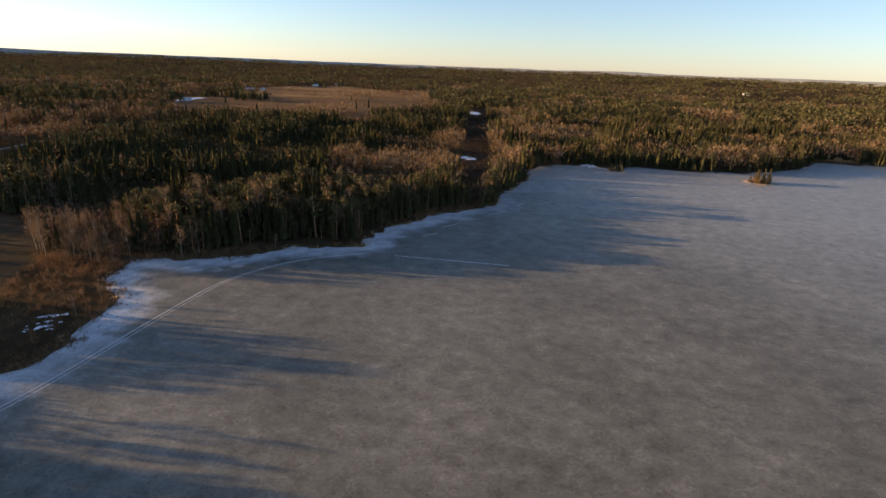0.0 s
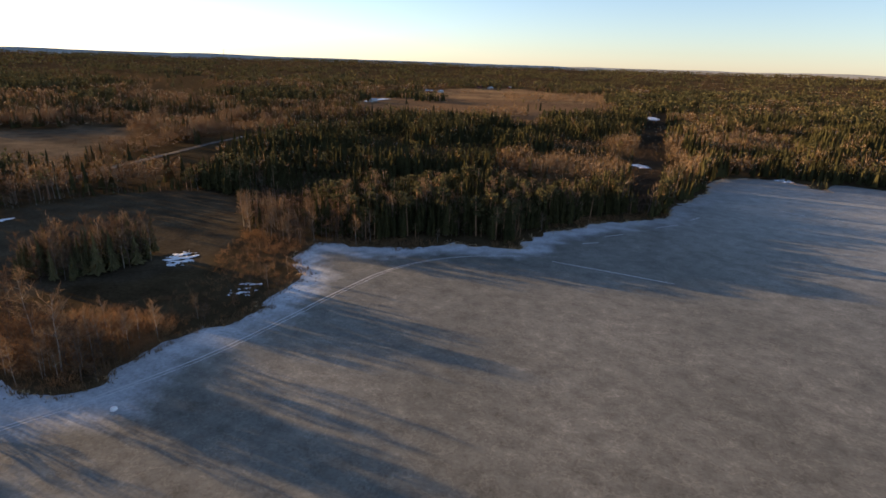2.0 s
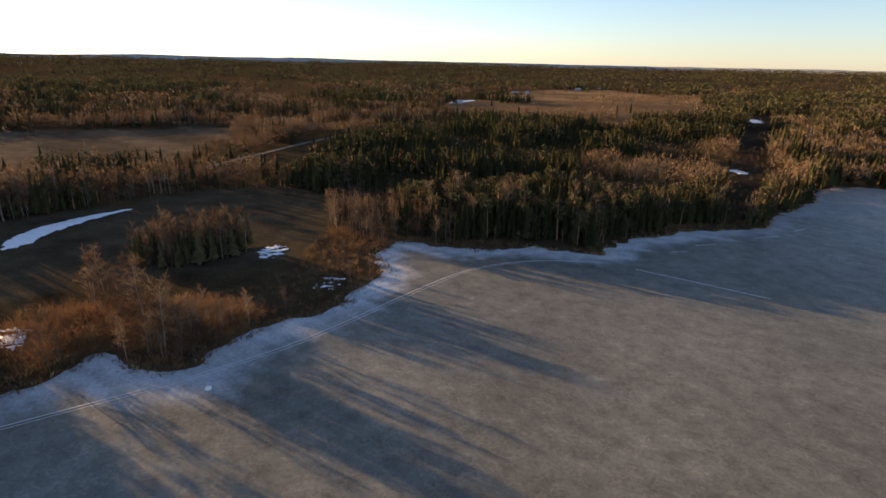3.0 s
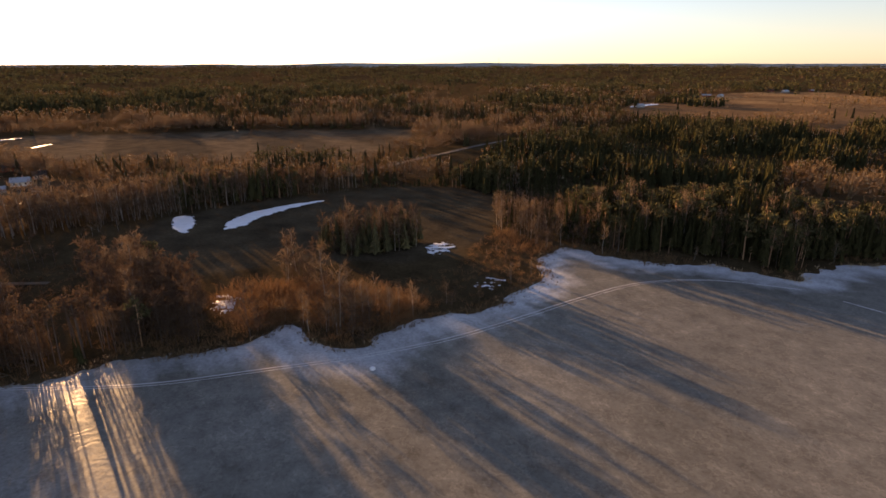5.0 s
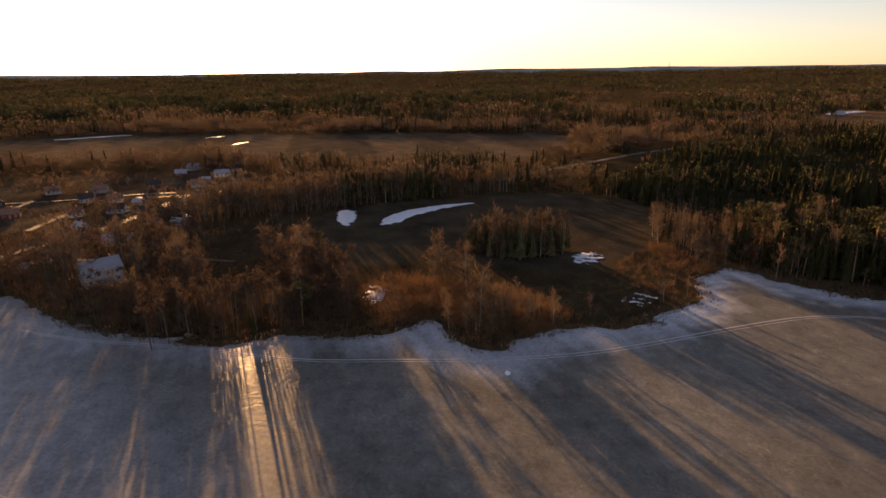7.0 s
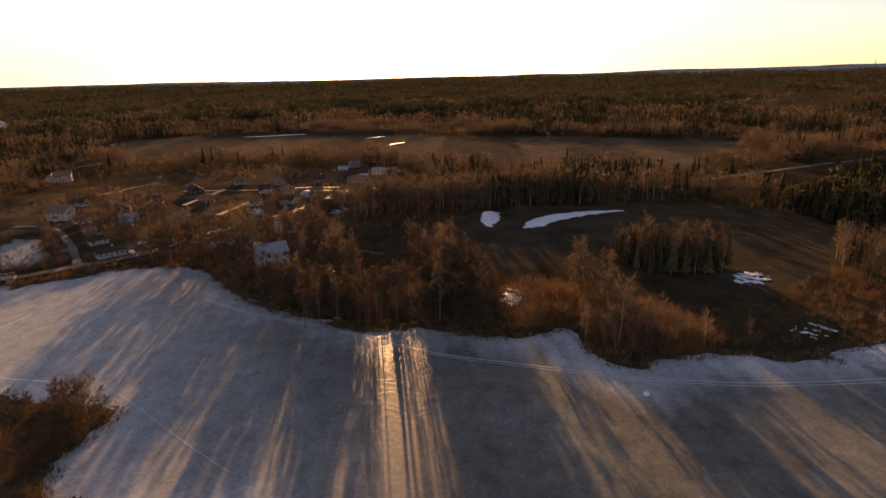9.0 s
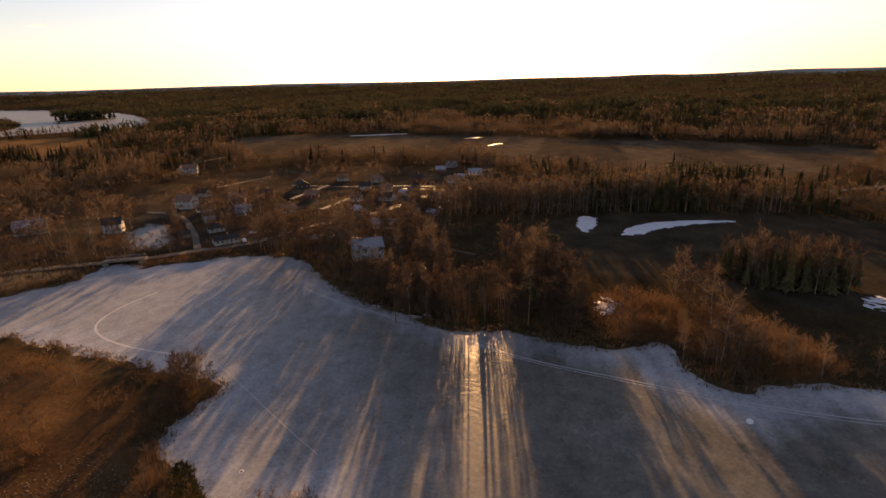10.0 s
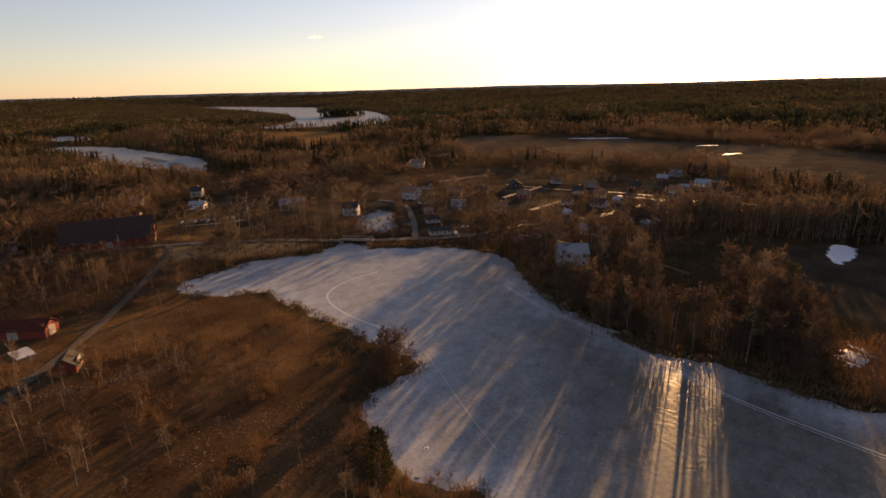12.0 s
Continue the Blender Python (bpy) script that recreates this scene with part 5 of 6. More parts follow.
# ---- buildings ----
def box(bm, x0, x1, y0, y1, z0, z1):
    v = [bm.verts.new(p) for p in ((x0, y0, z0), (x1, y0, z0), (x1, y1, z0), (x0, y1, z0), (x0, y0, z1), (x1, y0, z1), (x1, y1, z1), (x0, y1, z1))]
    for f in ((0, 3, 2, 1), (4, 5, 6, 7), (0, 1, 5, 4), (1, 2, 6, 5), (2, 3, 7, 6), (3, 0, 4, 7)):
        bm.faces.new([v[i] for i in f])
    return v


def wall_shape(L, W, h, top):
    """Walls with both gables, standing on a low plinth."""
    bm = bmesh.new()
    end = [(-W / 2, -0.4), (W / 2, -0.4), (W / 2, h), (0, h + top), (-W / 2, h)]
    a = [bm.verts.new((-L / 2, y, z)) for y, z in end]
    b = [bm.verts.new((L / 2, y, z)) for y, z in end]
    bm.faces.new(a[::-1])
    bm.faces.new(b)
    for i in range(5):
        j = (i + 1) % 5
        bm.faces.new((a[i], a[j], b[j], b[i]))
    bmesh.ops.recalc_face_normals(bm, faces=bm.faces[:])
    return bm


def roof_shape(L, W, h, top, over=0.5, thick=0.22):
    """Two sloping slabs that meet at the ridge."""
    bm = bmesh.new()
    run, rise = W / 2 + over, top * (W / 2 + over) / (W / 2)
    for s in (1, -1):
        prof = [(0, h + top + 0.03), (s * run, h + top - rise + 0.03), (s * run, h + top - rise + thick), (0, h + top + thick * 1.25)]
        a = [bm.verts.new((-L / 2 - over, y, z)) for y, z in prof]
        b = [bm.verts.new((L / 2 + over, y, z)) for y, z in prof]
        bm.faces.new(a)
        bm.faces.new(b)
        for i in range(4):
            bm.faces.new((a[i], a[(i + 1) % 4], b[(i + 1) % 4], b[i]))
    bmesh.ops.recalc_face_normals(bm, faces=bm.faces[:])
    return bm


def box_mesh(name, dims, material, at=(0, 0, 0)):
    bm = bmesh.new()
    x, y, z = at
    box(bm, x - dims[0] / 2, x + dims[0] / 2, y - dims[1] / 2, y + dims[1] / 2, z, z + dims[2])
    me = bpy.data.meshes.new(name)
    bm.to_mesh(me)
    bm.free()
    me.materials.append(material)
    return me


def frame_mesh(w, h, material):
    bm = bmesh.new()
    t = 0.12
    box(bm, -w / 2, w / 2, -0.05, 0.05, 0, t)
    box(bm, -w / 2, w / 2, -0.05, 0.05, h - t, h)
    box(bm, -w / 2, -w / 2 + t, -0.05, 0.05, t, h - t)
    box(bm, w / 2 - t, w / 2, -0.05, 0.05, t, h - t)
    box(bm, -0.04, 0.04, -0.04, 0.04, t, h - t)
    me = bpy.data.meshes.new("window")
    bm.to_mesh(me)
    bm.free()
    me.materials.append(material)
    return me


WINDOW_FRAME = frame_mesh(1.15, 1.35, M_WHITE)
WINDOW_PANE = box_mesh("pane", (0.95, 0.05, 1.15), M_GLASS, (0, 0, 0.1))
DOOR_LEAF = box_mesh("door", (1.0, 0.1, 2.05), M_OLDWOOD)
DOOR_KNOB = box_mesh("handle", (0.12, 0.1, 0.05), M_METAL_ROOF, (0.35, -0.09, 1.0))
BARN_DOOR = box_mesh("door", (3.2, 0.12, 3.4), M_OLDWOOD)


def building(name, x, y, turn, L, W, h, top, wall, roof, label, storeys=1, chimneys=1, windows=3, porch=False, barn=False):
    """A gabled building: walls, roof with chimneys, windows with panes, door. The ridge runs along L."""
    ground = float(height(np.array([x]), np.array([y]))[0])
    house = new(name)
    house.matrix_world = pose(x, y, max(ground, 0.3), 0, 0, turn)
    part("wall", wall_shape(L, W, h, top), wall, house)
    top_part = part("roof", roof_shape(L, W, h, top), roof, house)
    for k in range(chimneys):
        cx = (k - (chimneys - 1) / 2) * L * 0.4 + L * 0.12
        part("chimney", box_mesh("chimney", (0.7, 0.7, 1.6), M_BRICK, (cx, 0.4, h + top - 0.5)), M_BRICK, top_part, "brick chimney")

    def put(name, me, px, py, pz, rz, child=None):
        ob = new(name, me)
        ob.parent = house
        ob.matrix_basis = pose(px, py, pz, 0, 0, rz)
        if child:
            sub = new(child[0], child[1])
            sub.parent = ob
        return ob

    for s in (1, -1):
        for floor in range(storeys):
            z = 0.95 + floor * 2.7
            for k in range(windows):
                px = (k - (windows - 1) / 2) * L / (windows + 0.3)
                if barn or (floor == 0 and s < 0 and k == windows // 2):
                    continue
                put("window", WINDOW_FRAME, px, s * (W / 2 + 0.03), z, 0, ("pane", WINDOW_PANE))
            if not barn:
                put("window", WINDOW_FRAME, s * (L / 2 + 0.03), -W * 0.22, z, 90, ("pane", WINDOW_PANE))
                put("window", WINDOW_FRAME, s * (L / 2 + 0.03), W * 0.22, z, 90, ("pane", WINDOW_PANE))
        if top > 2.4 and not barn:
            put("window", WINDOW_FRAME, s * (L / 2 + 0.03), 0, h + 0.15, 90, ("pane", WINDOW_PANE))
    if barn:
        put("door", BARN_DOOR, 0, -W / 2 - 0.05, 0, 0)
        put("door", BARN_DOOR, L / 2 + 0.05, 0, 0, 90)
    else:
        put("door", DOOR_LEAF, 0, -W / 2 - 0.05, 0.1, 0, ("handle", DOOR_KNOB))
    if porch:
        part("porch", box_mesh("porch", (2.6, 1.8, 0.4), M_CONCRETE, (0, -W / 2 - 1.0, -0.1)), M_CONCRETE, house, "concrete porch step")
        part("porch_roof", box_mesh("porch_roof", (2.8, 2.0, 0.18), roof, (0, -W / 2 - 1.05, 2.5)), roof, house)
        for s in (-1, 1):
            part("post", box_mesh("post", (0.14, 0.14, 2.25), M_WHITE, (s * 1.15, -W / 2 - 1.8, 0.28)), M_WHITE, house)
    return tagged(house, label, {"barn": "barn", "shed": "shed", "warehouse": "warehouse"}.get(name, "house"), "village houses" if name == "house" else "")


WHITE_GREY = "two-storey white house with pale grey sheet roof"
building("house", -231, -3, 100, 13, 9.5, 5.6, 3.2, M_WHITE, M_METAL_ROOF, WHITE_GREY + " above the shore", 2, 2, 4, True)
building("house", -271, -19, 95, 9, 6, 2.8, 2.0, M_CREAM, M_TILE_ROOF, "small cream cottage with brown tiled roof")
building("house", -271, -73, 116, 11.5, 5.6, 2.6, 1.3, M_WHITE, M_DARK_ROOF, "long low white house with dark felt roof", 1, 1, 5)
building("house", -296, -84, 118, 8, 5.2, 2.5, 1.5, M_WHITE, M_DARK_ROOF, "low white cottage with dark roof", 1, 1, 3)
building("shed", -318, -93, 110, 6, 4, 2.4, 1.2, M_OLDWOOD, M_METAL_ROOF, "grey wooden shed with pale sheet roof", 1, 0, 1)
building("house", -348, -104, 80, 8, 6, 2.8, 1.8, M_CREAM, M_TILE_ROOF, "small cream house with tiled roof")
building("house", -367, -88, 95, 10, 8, 4.4, 3.4, M_DARKWOOD, M_TILE_ROOF, "dark wooden house with steep tiled roof", 2, 1, 3)
building("house", -341, -79, 100, 9, 5.2, 2.8, 1.6, M_WHITE, M_METAL_ROOF, "low white house with pale sheet roof", 1, 1, 4)
building("house", -364, -119, 70, 12, 8.5, 5.4, 3.2, M_WHITE, M_TILE_ROOF, "large two-storey white house with brown roof", 2, 2, 4, True)
building("house", -309, -141, 100, 9, 8, 5.2, 2.6, M_WHITE, M_DARK_ROOF, "white two-storey house beside the pond", 2, 1, 3)
building("house", -315, -186, 112, 15, 9, 4.6, 2.8, M_WHITE, M_METAL_ROOF, "broad white house with grey sheet roof", 1, 2, 5, True)
building("house", -345, -283, 110, 8, 7, 4.8, 2.4, M_WHITE, M_DARK_ROOF, "tall white house among bare trees", 2, 1, 2)
building("house", -305, -251, 105, 10, 7, 3.0, 2.2, M_CREAM, M_METAL_ROOF, "cream cottage with grey sheet roof", 1, 1, 3)
building("house", -512, -160, 100, 12, 8, 5.4, 2.8, M_WHITE, M_TILE_ROOF, "white two-storey farmhouse on open ground", 2, 2, 4)
building("house", -518, -170, 10, 8, 7, 3.4, 2.2, M_WHITE, M_TILE_ROOF, "low white wing of a farmhouse", 1, 1, 2)
building("house", -310, -307, 120, 9, 7, 3.4, 2.4, M_WHITE, M_METAL_ROOF, "white cottage behind the red barn", 1, 1, 3)
for x, y, turn, L, W, wall, roof, text in (
    (-384, 11, 80, 9, 7, M_CREAM, M_TILE_ROOF, "cream house with brown tiled roof by the village lane"),
    (-352, 10, 60, 11, 8, M_WHITE, M_DARK_ROOF, "white house with dark roof by the village lane"),
    (-343, 42, 40, 9, 8, M_CREAM, M_METAL_ROOF, "cream house with pale sheet roof"),
    (-325, 29, 50, 11, 8, M_RED, M_DARK_ROOF, "red wooden house with dark roof"),
    (-308, 24, 55, 7, 5.5, M_WHITE, M_TILE_ROOF, "small white cottage with tiled roof"),
    (-279, 6, 70, 14, 5.5, M_WHITE, M_METAL_ROOF, "long low white building with pale sheet roof"),
    (-402, 62, 70, 10, 7.5, M_WHITE, M_TILE_ROOF, "white house with tiled roof near the lane"),
    (-418, 36, 75, 9, 7, M_RED, M_DARK_ROOF, "red wooden house in the village"),
    (-430, 84, 65, 12, 8, M_CREAM, M_METAL_ROOF, "cream house with shining sheet roof"),
    (-450, 99, 80, 9, 7, M_WHITE, M_DARK_ROOF, "white house at the village edge"),
    (-500, 93, 85, 16, 10, M_RED, M_DARK_ROOF, "large red wooden house at the village edge"),
    (-436, -22, 95, 10, 7.5, M_WHITE, M_TILE_ROOF, "white house among bare garden trees"),
    (-413, -51, 20, 15, 9, M_DARKWOOD, M_DARK_ROOF, "broad dark wooden house beyond the gardens"),
    (-372, -40, 85, 10, 7, M_RED, M_TILE_ROOF, "red wooden house with tiled roof"),
    (-398, -118, 70, 9, 7, M_WHITE, M_DARK_ROOF, "white house beyond the branch road"),
    (-330, -50, 100, 10, 7, M_WHITE, M_TILE_ROOF, "white house with tiled roof in the village"),
    (-454, 59, 75, 9, 7, M_RED, M_METAL_ROOF, "red house with pale sheet roof beyond the street"),
    (-478, 72, 60, 10, 8, M_WHITE, M_METAL_ROOF, "white house with pale sheet roof beyond the street"),
    (-396, -4, 85, 9, 7, M_WHITE, M_DARK_ROOF, "white house with dark roof among village gardens"),
    (-423, 5, 65, 10, 7, M_OLDWOOD, M_TILE_ROOF, "grey wooden house with tiled roof"),
    (-355, -10, 70, 8, 6, M_CREAM, M_TILE_ROOF, "small cream house with brown roof by a pale yard"),
    (-385, -72, 95, 10, 7, M_RED, M_DARK_ROOF, "red wooden house beyond the branch road"),
    (-275, -276, 115, 10, 7, M_WHITE, M_DARK_ROOF, "white house with dark roof behind the great hall"),
    (-196, -278, 120, 12, 7, M_OLDWOOD, M_METAL_ROOF, "grey outbuilding with pale sheet roof near the hall"),
    (-315, -8, 35, 8, 6, M_OLDWOOD, M_METAL_ROOF, "grey wooden house with sheet roof"),
):
    building("house", x, y, turn, L * 0.86, W * 0.86, 2.9, 2.3, wall, roof, text, 1, 1, 3)


building("barn", -221, -239, 130, 42, 19, 3.8, 9.5, M_RED, M_HALL_ROOF, "great dark red hall with a steep dark gabled roof", 1, 0, 3, False, True)
building("barn", -120.5, -174.4, 110, 20, 7.5, 3.2, 2.2, M_RED, M_RED_ROOF, "long red wooden barn beside the gravel road", 1, 0, 3, False, True)
building("shed", -105, -137, 215, 7, 5.5, 2.3, 2.2, M_RED, M_DARK_ROOF, "small red shed with dark roof by the road", 1, 0, 1, False, True)
building("shed", -187, 49, 80, 4, 3, 2.1, 1.2, M_OLDWOOD, M_DARK_ROOF, "small grey hut in the shore wood", 1, 0, 1)
for x, y, turn, roof, text in ((-366, 22, 60, M_METAL_ROOF, "small grey garden shed with pale roof"), (-336, 22, 50, M_DARK_ROOF, "small dark garden shed"), (-300, 34, 40, M_METAL_ROOF, "grey shed with pale sheet roof by a yard"), (-396, 84, 75, M_DARK_ROOF, "small wooden shed near the lane"), (-416, 70, 70, M_METAL_ROOF, "grey shed with shining sheet roof"), (-288, -98, 110, M_DARK_ROOF, "low dark shed by the branch road"), (-330, -78, 95, M_METAL_ROOF, "grey shed behind white houses"), (-292, -205, 20, M_DARK_ROOF, "low wooden shed by the yard"), (-262, -30, 95, M_METAL_ROOF, "small grey boathouse-like shed above the shore")):
    building("shed", x, y, turn, 5.5, 4, 2.3, 1.4, M_OLDWOOD, roof, text, 1, 0, 1)


for x, y, turn, L, W, wall, roof, text in (
    (-311, 1840, 70, 22, 10, M_WHITE, M_METAL_ROOF, "long white farm building by the far field"),
    (-350, 1862, 20, 14, 9, M_RED, M_DARK_ROOF, "red farmhouse by the far field"),
    (-384, 1478, 80, 16, 9, M_WHITE, M_METAL_ROOF, "white farmhouse at the edge of the far field"),
    (-408, 1450, 10, 20, 10, M_RED, M_METAL_ROOF, "red barn with pale sheet roof by the far field"),
    (-392, 1004, 60, 12, 8, M_WHITE, M_METAL_ROOF, "white cottage at the near corner of the far field"),
    (-256, 1905, 75, 18, 9, M_RED, M_METAL_ROOF, "red farm building with pale roof far off"),
):
    building("house", x, y, turn, L, W, 3.8, 2.8, wall, roof, text, 1, 1, 3)
building("warehouse", 1370, 2263, 60, 60, 26, 7, 2, M_CONCRETE, M_METAL_ROOF, "long white industrial hall far off in the forest", 1, 0, 3, False, True)


# ---- bridge at the causeway ----
def bridge():
    top = new("bridge")
    top.matrix_world = pose(-250, -112, 0, 0, 0, 97)
    part("deck", box_mesh("deck", (17, 5.6, 0.4), M_ROAD, (0, 0, 1.5)), M_ROAD, top)
    for s in (-1, 1):
        part("abutment", box_mesh("abutment", (2.4, 6.4, 2.9), M_WORN_CONCRETE, (s * 7.4, 0, -1.4)), M_WORN_CONCRETE, top, "concrete abutment")
        bm = bmesh.new()
        for k in range(8):
            x = -7.7 + k * 2.2
            box(bm, x - 0.05, x + 0.05, s * 2.8 - 0.05, s * 2.8 + 0.05, 2.0, 3.0)
        box(bm, -8.2, 8.2, s * 2.8 - 0.04, s * 2.8 + 0.04, 2.9, 3.02)
        box(bm, -8.2, 8.2, s * 2.8 - 0.03, s * 2.8 + 0.03, 2.42, 2.5)
        part("railing", bm, M_METAL_ROOF, top, "grey metal railing")
    tagged(top, "low concrete road bridge over the lake inlet", "bridge")


bridge()


# ---- boats on the shore ----
def boat(x, y, turn, hull_mat, label):
    top = new("rowing_boat")
    top.matrix_world = pose(x, y, 0.12, 0, 6, turn)
    bm = bmesh.new()
    rows = []
    for k in range(9):
        u = k / 8
        w = 0.75 * math.sin(math.pi * min(1, 0.18 + 0.72 * u)) ** 0.7 * (1 if u < 0.97 else 0.25)
        x0 = -2.3 + 4.6 * u
        rows.append([bm.verts.new((x0, w * math.cos(a), 0.62 - 0.6 * math.sin(a) + 0.18 * (2 * u - 1) ** 2)) for a in (0, math.pi / 4, math.pi / 2, 3 * math.pi / 4, math.pi)])
    for a, b in zip(rows, rows[1:]):
        for i in range(4):
            bm.faces.new((a[i], b[i], b[i + 1], a[i + 1]))
    bm.faces.new(rows[0])
    bmesh.ops.solidify(bm, geom=bm.faces[:], thickness=0.05)
    part("hull", bm, hull_mat, top)
    for px in (-1.2, 0.1, 1.2):
        part("seat", box_mesh("seat", (0.28, 1.15, 0.05), M_OLDWOOD, (px, 0, 0.38)), M_OLDWOOD, top, "plain wooden thwart")
    tagged(top, label, "boat", "boats on the shore")


boat(-191, -10, 60, M_OLDWOOD, "grey wooden rowing boat drawn up on the ice")
boat(-181, -5, 20, M_BARK, "dark wooden rowing boat at the icy shore")
boat(-164.5, 12.5, 75, M_CONCRETE, "pale rowing boat resting at the shore")
boat(-163.5, 17, 40, M_WHITE, "white rowing boat resting at the shore")


# ---- parked cars ----
def wheel_mesh():
    bm = bmesh.new()
    bmesh.ops.create_cone(bm, cap_ends=True, segments=12, radius1=0.32, radius2=0.32, depth=0.22)
    bmesh.ops.rotate(bm, verts=bm.verts[:], matrix=Matrix.Rotation(radians(90), 3, "X"))
    me = bpy.data.meshes.new("wheel")
    bm.to_mesh(me)
    bm.free()
    me.materials.append(M_TYRE)
    return me


WHEEL = wheel_mesh()


def car(x, y, turn, paint, label):
    top = new("car")
    ground = float(height(np.array([x]), np.array([y]))[0])
    top.matrix_world = pose(x, y, ground + 0.3, 0, 0, turn)
    bm = bmesh.new()
    prof = [(-2.1, 0.3), (2.1, 0.3), (2.15, 0.7), (1.1, 0.92), (0.5, 1.42), (-1.1, 1.42), (-1.9, 0.95), (-2.15, 0.85)]
    a = [bm.verts.new((px, -0.85 + (0.14 if pz > 1.2 else 0), pz)) for px, pz in prof]
    b = [bm.verts.new((px, 0.85 - (0.14 if pz > 1.2 else 0), pz)) for px, pz in prof]
    bm.faces.new(a)
    bm.faces.new(b[::-1])
    for i in range(8):
        bm.faces.new((a[i], b[i], b[(i + 1) % 8], a[(i + 1) % 8]))
    bmesh.ops.recalc_face_normals(bm, faces=bm.faces[:])
    part("body", bm, paint, top)
    part("window", box_mesh("window", (1.6, 1.64, 0.32), M_GLASS, (-0.35, 0, 0.98)), M_GLASS, top, "dark side windows")
    for px in (-1.35, 1.35):
        for py in (-0.8, 0.8):
            ob = new("wheel", WHEEL)
            ob.parent = top
            ob.location = (px, py, 0.32)
    tagged(top, label, "car", "parked cars")


M_SILVER = plain("silver_paint", (0.38, 0.39, 0.40), (0.50, 0.51, 0.52), 0.5, 5.0, 0.3, 0, 0.6, 0.5)
M_BLUE = plain("dark_blue_paint", (0.02, 0.03, 0.07), (0.035, 0.05, 0.11), 0.5, 5.0, 0.3, 0, 0.2, 0.5)
for x, y, turn, paint, text in ((-270, -64, 30, M_SILVER, "silver car parked by the low white house"), (-284, -62, 110, M_WHITE, "white car parked in a yard"), (-240, 12, 40, M_BLUE, "dark blue car parked by the white house"), (-208, 19, 60, M_SILVER, "silver car parked on the wooded lane"),
                            (-312, 40, 45, M_SILVER, "silver car parked by the village houses"), (-330, 48, 45, M_WHITE, "white car parked by the village houses")):
    car(x, y, turn, paint, text)
for k in range(9):
    paint, text = ((M_SILVER, "silver car in a row on the gravel yard"), (M_BLUE, "dark car in a row on the gravel yard"), (M_WHITE, "white car in a row on the gravel yard"), (M_BLUE, "dark blue car in a row on the gravel yard"))[k * 5 % 4]
    car(-265 - 2.1 * k, -231 + 2.9 * k, 36, paint, text)


# ---- small things on ice and meadow ----
def ice_hole(x, y, size):
    top = new("ice_hole")
    top.matrix_world = pose(x, y, 0.01) @ Matrix.Diagonal((size, size, size, 1))
    bm = bmesh.new()
    ring = []
    for k in range(20):
        a = 2 * math.pi * k / 20
        w = 1 + 0.2 * noise.noise((math.cos(a) * 2, math.sin(a) * 2, x))
        ring.append([bm.verts.new((q * w * math.cos(a) * 1.3, q * w * math.sin(a), z)) for q, z in ((0.55, 0.0), (0.7, 0.12), (1.1, 0.1), (1.7, 0.0))])
    for a, b in zip(ring, ring[1:] + ring[:1]):
        for i in range(3):
            bm.faces.new((a[i], a[i + 1], b[i + 1], b[i]))
    part("rim", bm, M_FAINT, top, "pale slush rim")
    bm = bmesh.new()
    bmesh.ops.create_circle(bm, cap_ends=True, segments=20, radius=0.8)
    bmesh.ops.translate(bm, verts=bm.verts[:], vec=(0, 0, 0.02))
    part("water", bm, M_WATER, top, "dark open water")
    tagged(top, "dark open hole in the ice with pale rim", "ice hole")


ice_hole(-96, -29, 0.32)


def snow_lump(x, y, size):
    s = boulder(R(int(abs(x))))
    v, f, m = s.arrays()
    me = mesh_from("snow_pile", v * size, f, M_SNOW)
    ob = new("snow_pile", me)
    ob.matrix_world = pose(x, y, 0.25)
    tagged(ob, "small lump of old snow on the ice", "snow pile")


snow_lump(-94, 82, 2.0)


def slab(x, y, turn):
    ob = new("concrete_slab", box_mesh("concrete_slab", (8, 5, 0.5), M_CONCRETE, (0, 0, -0.1)))
    ob.matrix_world = pose(x, y, float(height(np.array([x]), np.array([y]))[0]), 0, 0, turn)
    tagged(ob, "pale concrete slab beside the red barn", "slab")


slab(-109.5, -160, 68)


def point_spruces():
    """Small dark spruces on the rocky point of the far shore."""
    r = R(871)
    for x, y, h in ((151, 452, 6.5), (163, 436, 6.0), (166, 430, 7.0), (169, 427, 5.5), (171, 434, 7.5), (168, 440, 6.0), (174, 446, 8.0)):
        single_tree("olive_spruce", x, y, max(0.1, float(height(np.array([x]), np.array([y]))[0])), h, r, "small dark spruce on a rocky lake point")


point_spruces()
snow_patch([(142, 448), (146, 460), (156, 458), (156, 446)], "snow drifted against the rocky lake point", 2.0, 9)


def radio_mast(x, y, tall):
    """A slender lattice mast far off on the rim of the forest."""
    top = new("radio_mast")
    top.matrix_world = pose(x, y, float(height(np.array([x]), np.array([y]))[0]))
    for k in range(3):
        a = 2 * math.pi * k / 3
        part("leg", box_mesh("leg", (0.5, 0.5, tall), M_TYRE, (1.1 * math.cos(a), 1.1 * math.sin(a), 0)), M_TYRE, top)
    for k in range(int(tall / 6)):
        part("brace", box_mesh("brace", (2.4, 2.0, 0.3), M_TYRE, (0, 0, 6 * k + 3)), M_TYRE, top)
    tagged(top, "slender dark lattice mast above the far forest", "mast")


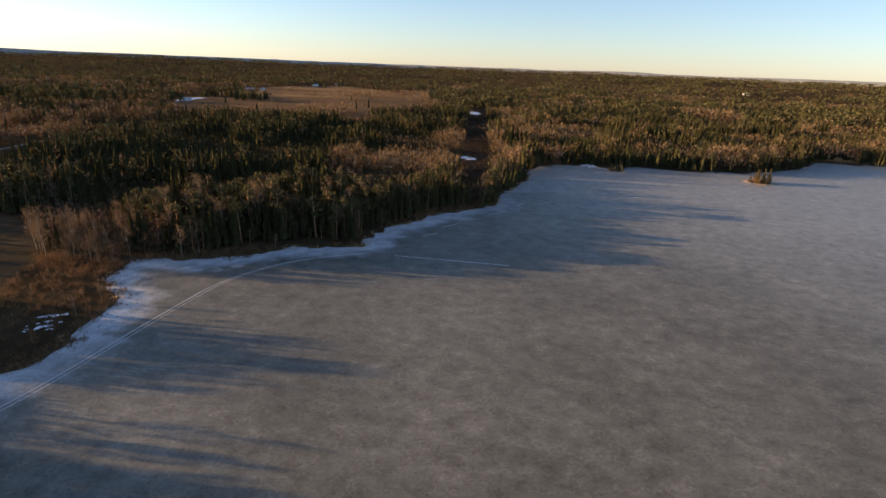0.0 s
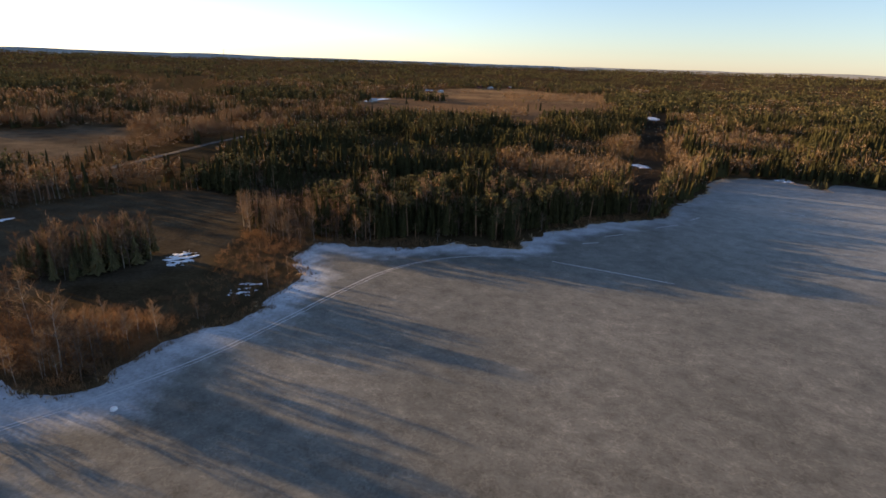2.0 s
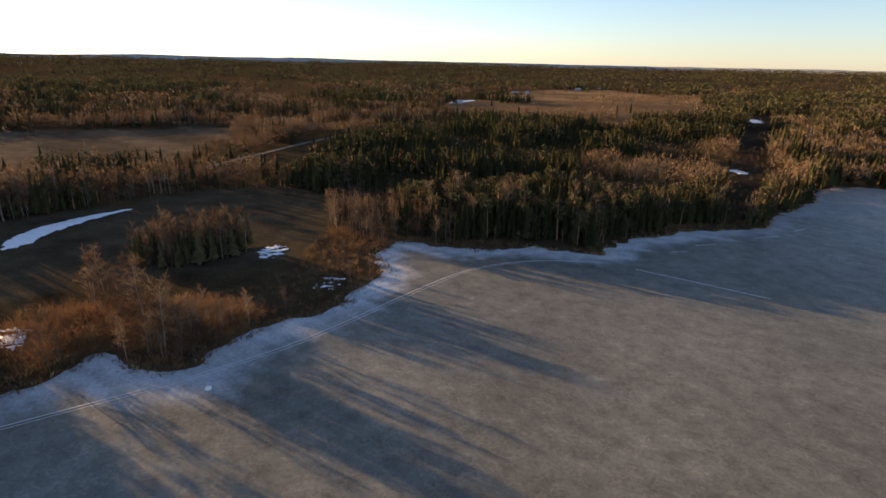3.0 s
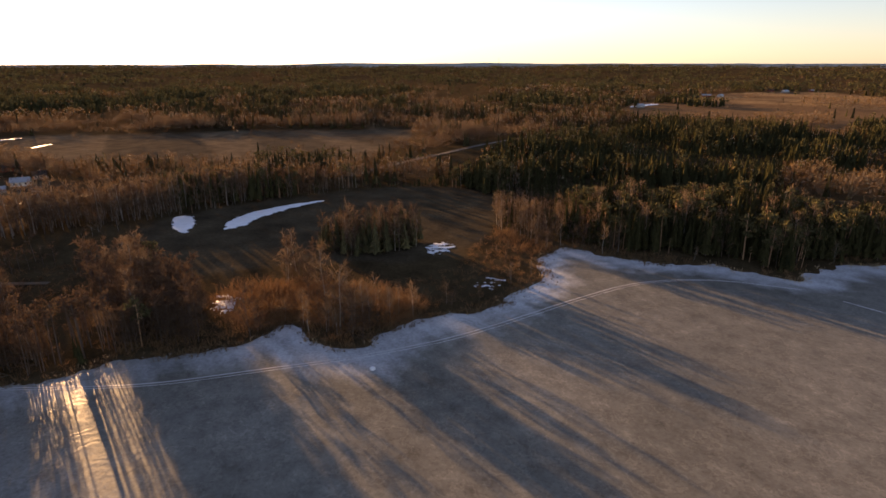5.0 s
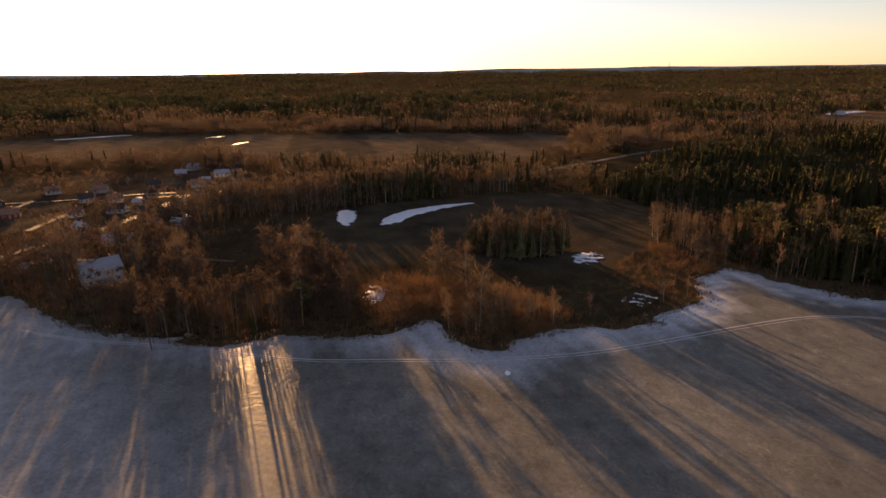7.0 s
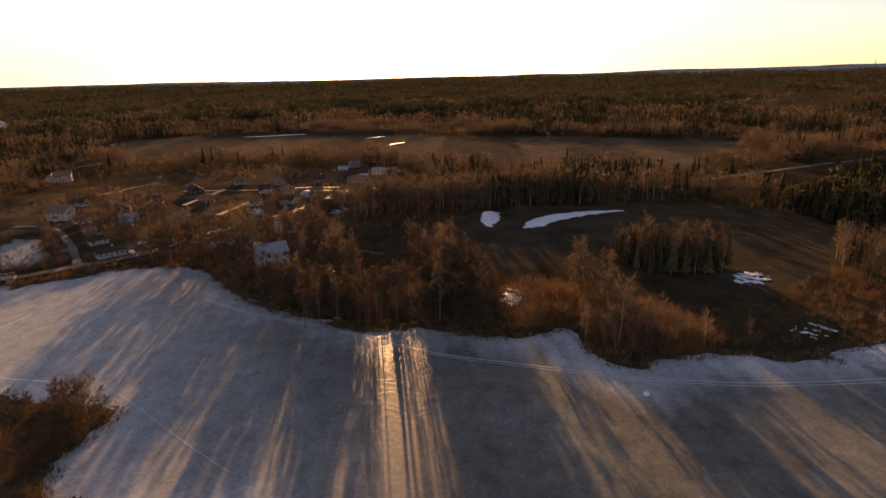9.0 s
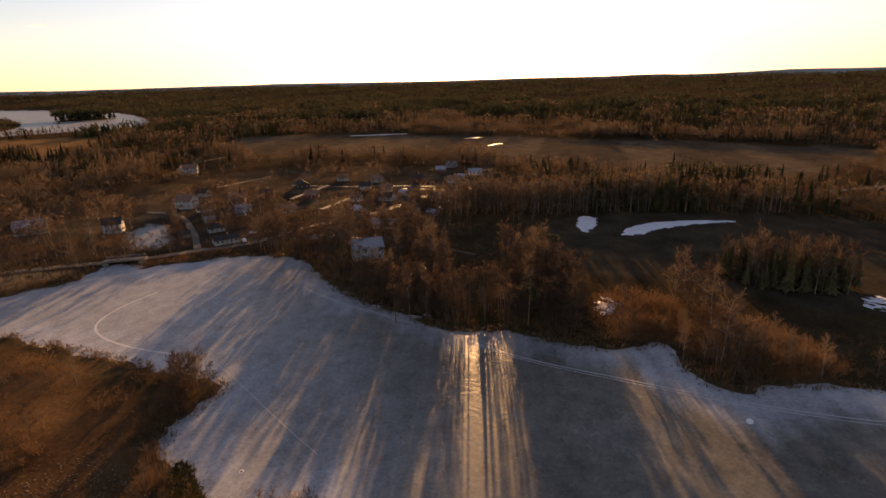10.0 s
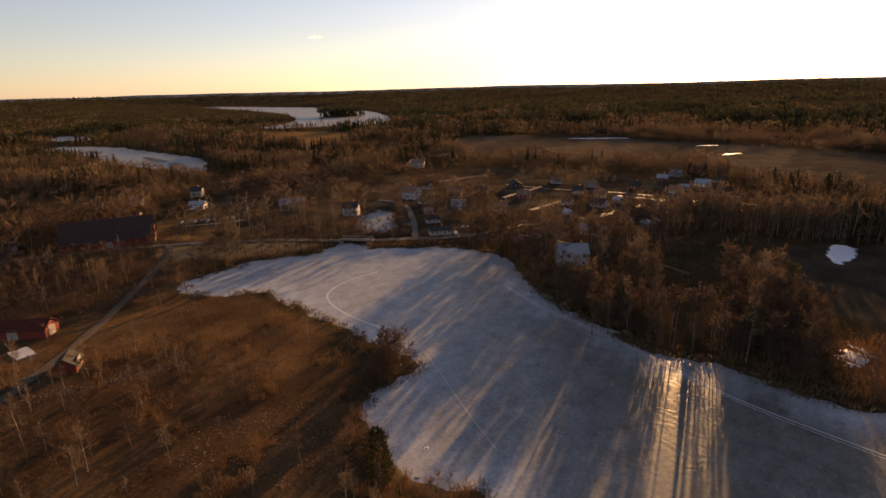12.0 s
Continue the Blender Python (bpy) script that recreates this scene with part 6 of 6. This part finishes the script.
def cloudlet(x, y, z, length, turn):
    """One small torn wisp of cloud: a puffed veil that thins towards its ends."""
    bm, rows = bmesh.new(), []
    for k in range(25):
        u = k / 12 - 1
        tall = length * 0.11 * (1 - u * u) ** 0.6 * (0.7 + 0.6 * noise.noise((3 * u, 4.0, 1.0))) + 0.05
        mid = length * 0.03 * math.sin(2.2 * u + 0.4)
        rows.append([bm.verts.new((u * length * 0.6, -0.2 * tall * (1 - w * w), mid + w * tall)) for w in (-1, -0.5, 0, 0.5, 1)])
    for a, b in zip(rows, rows[1:]):
        for i in range(4):
            bm.faces.new((a[i], b[i], b[i + 1], a[i + 1]))
    me = bpy.data.meshes.new("cloud")
    bm.to_mesh(me)
    bm.free()
    me.materials.append(M_CLOUD)
    ob = new("cloud", me)
    ob.matrix_world = pose(x, y, z, 0, 0, turn)
    tagged(ob, "tiny white wisp of cloud in the clear sky", "cloud", kind="structure")


M_CLOUD = plain("cloud_white", (0.62, 0.62, 0.62), (0.72, 0.72, 0.72), 0.02, 0.2, 1.0, 0, spec=0.0, leaf=0.9)
cloudlet(-3992, -2032, 472, 95, 117)
radio_mast(-2535, 3594, 66)


# ---- reedy skerries in the frozen bay ----
def skerry(x, y, length, width, turn):
    bm = bmesh.new()
    rings = []
    for q, z in ((1.0, -0.1), (0.75, 0.5), (0.3, 0.8)):
        rings.append([bm.verts.new((q * length / 2 * math.cos(a) * (1 + 0.25 * noise.noise((3 * math.cos(a), 3 * math.sin(a), x))), q * width / 2 * math.sin(a), z)) for a in [k * math.pi / 12 for k in range(24)]])
    for a, b in zip(rings, rings[1:]):
        for i in range(24):
            bm.faces.new((a[i], a[(i + 1) % 24], b[(i + 1) % 24], b[i]))
    bm.faces.new(rings[-1])
    me = bpy.data.meshes.new("skerry")
    bm.to_mesh(me)
    bm.free()
    me.materials.append(M_DARK_ICE)
    ob = new("skerry", me)
    ob.matrix_world = pose(x, y, 0.03, 0, 0, turn)
    tagged(ob, "low dark bank of thawed ground in the frozen bay", "skerry", "skerries in the bay")


skerry(-640, -690, 60, 16, 60)
skerry(-566, -520, 95, 14, 58)
skerry(-525, -455, 50, 16, 50)
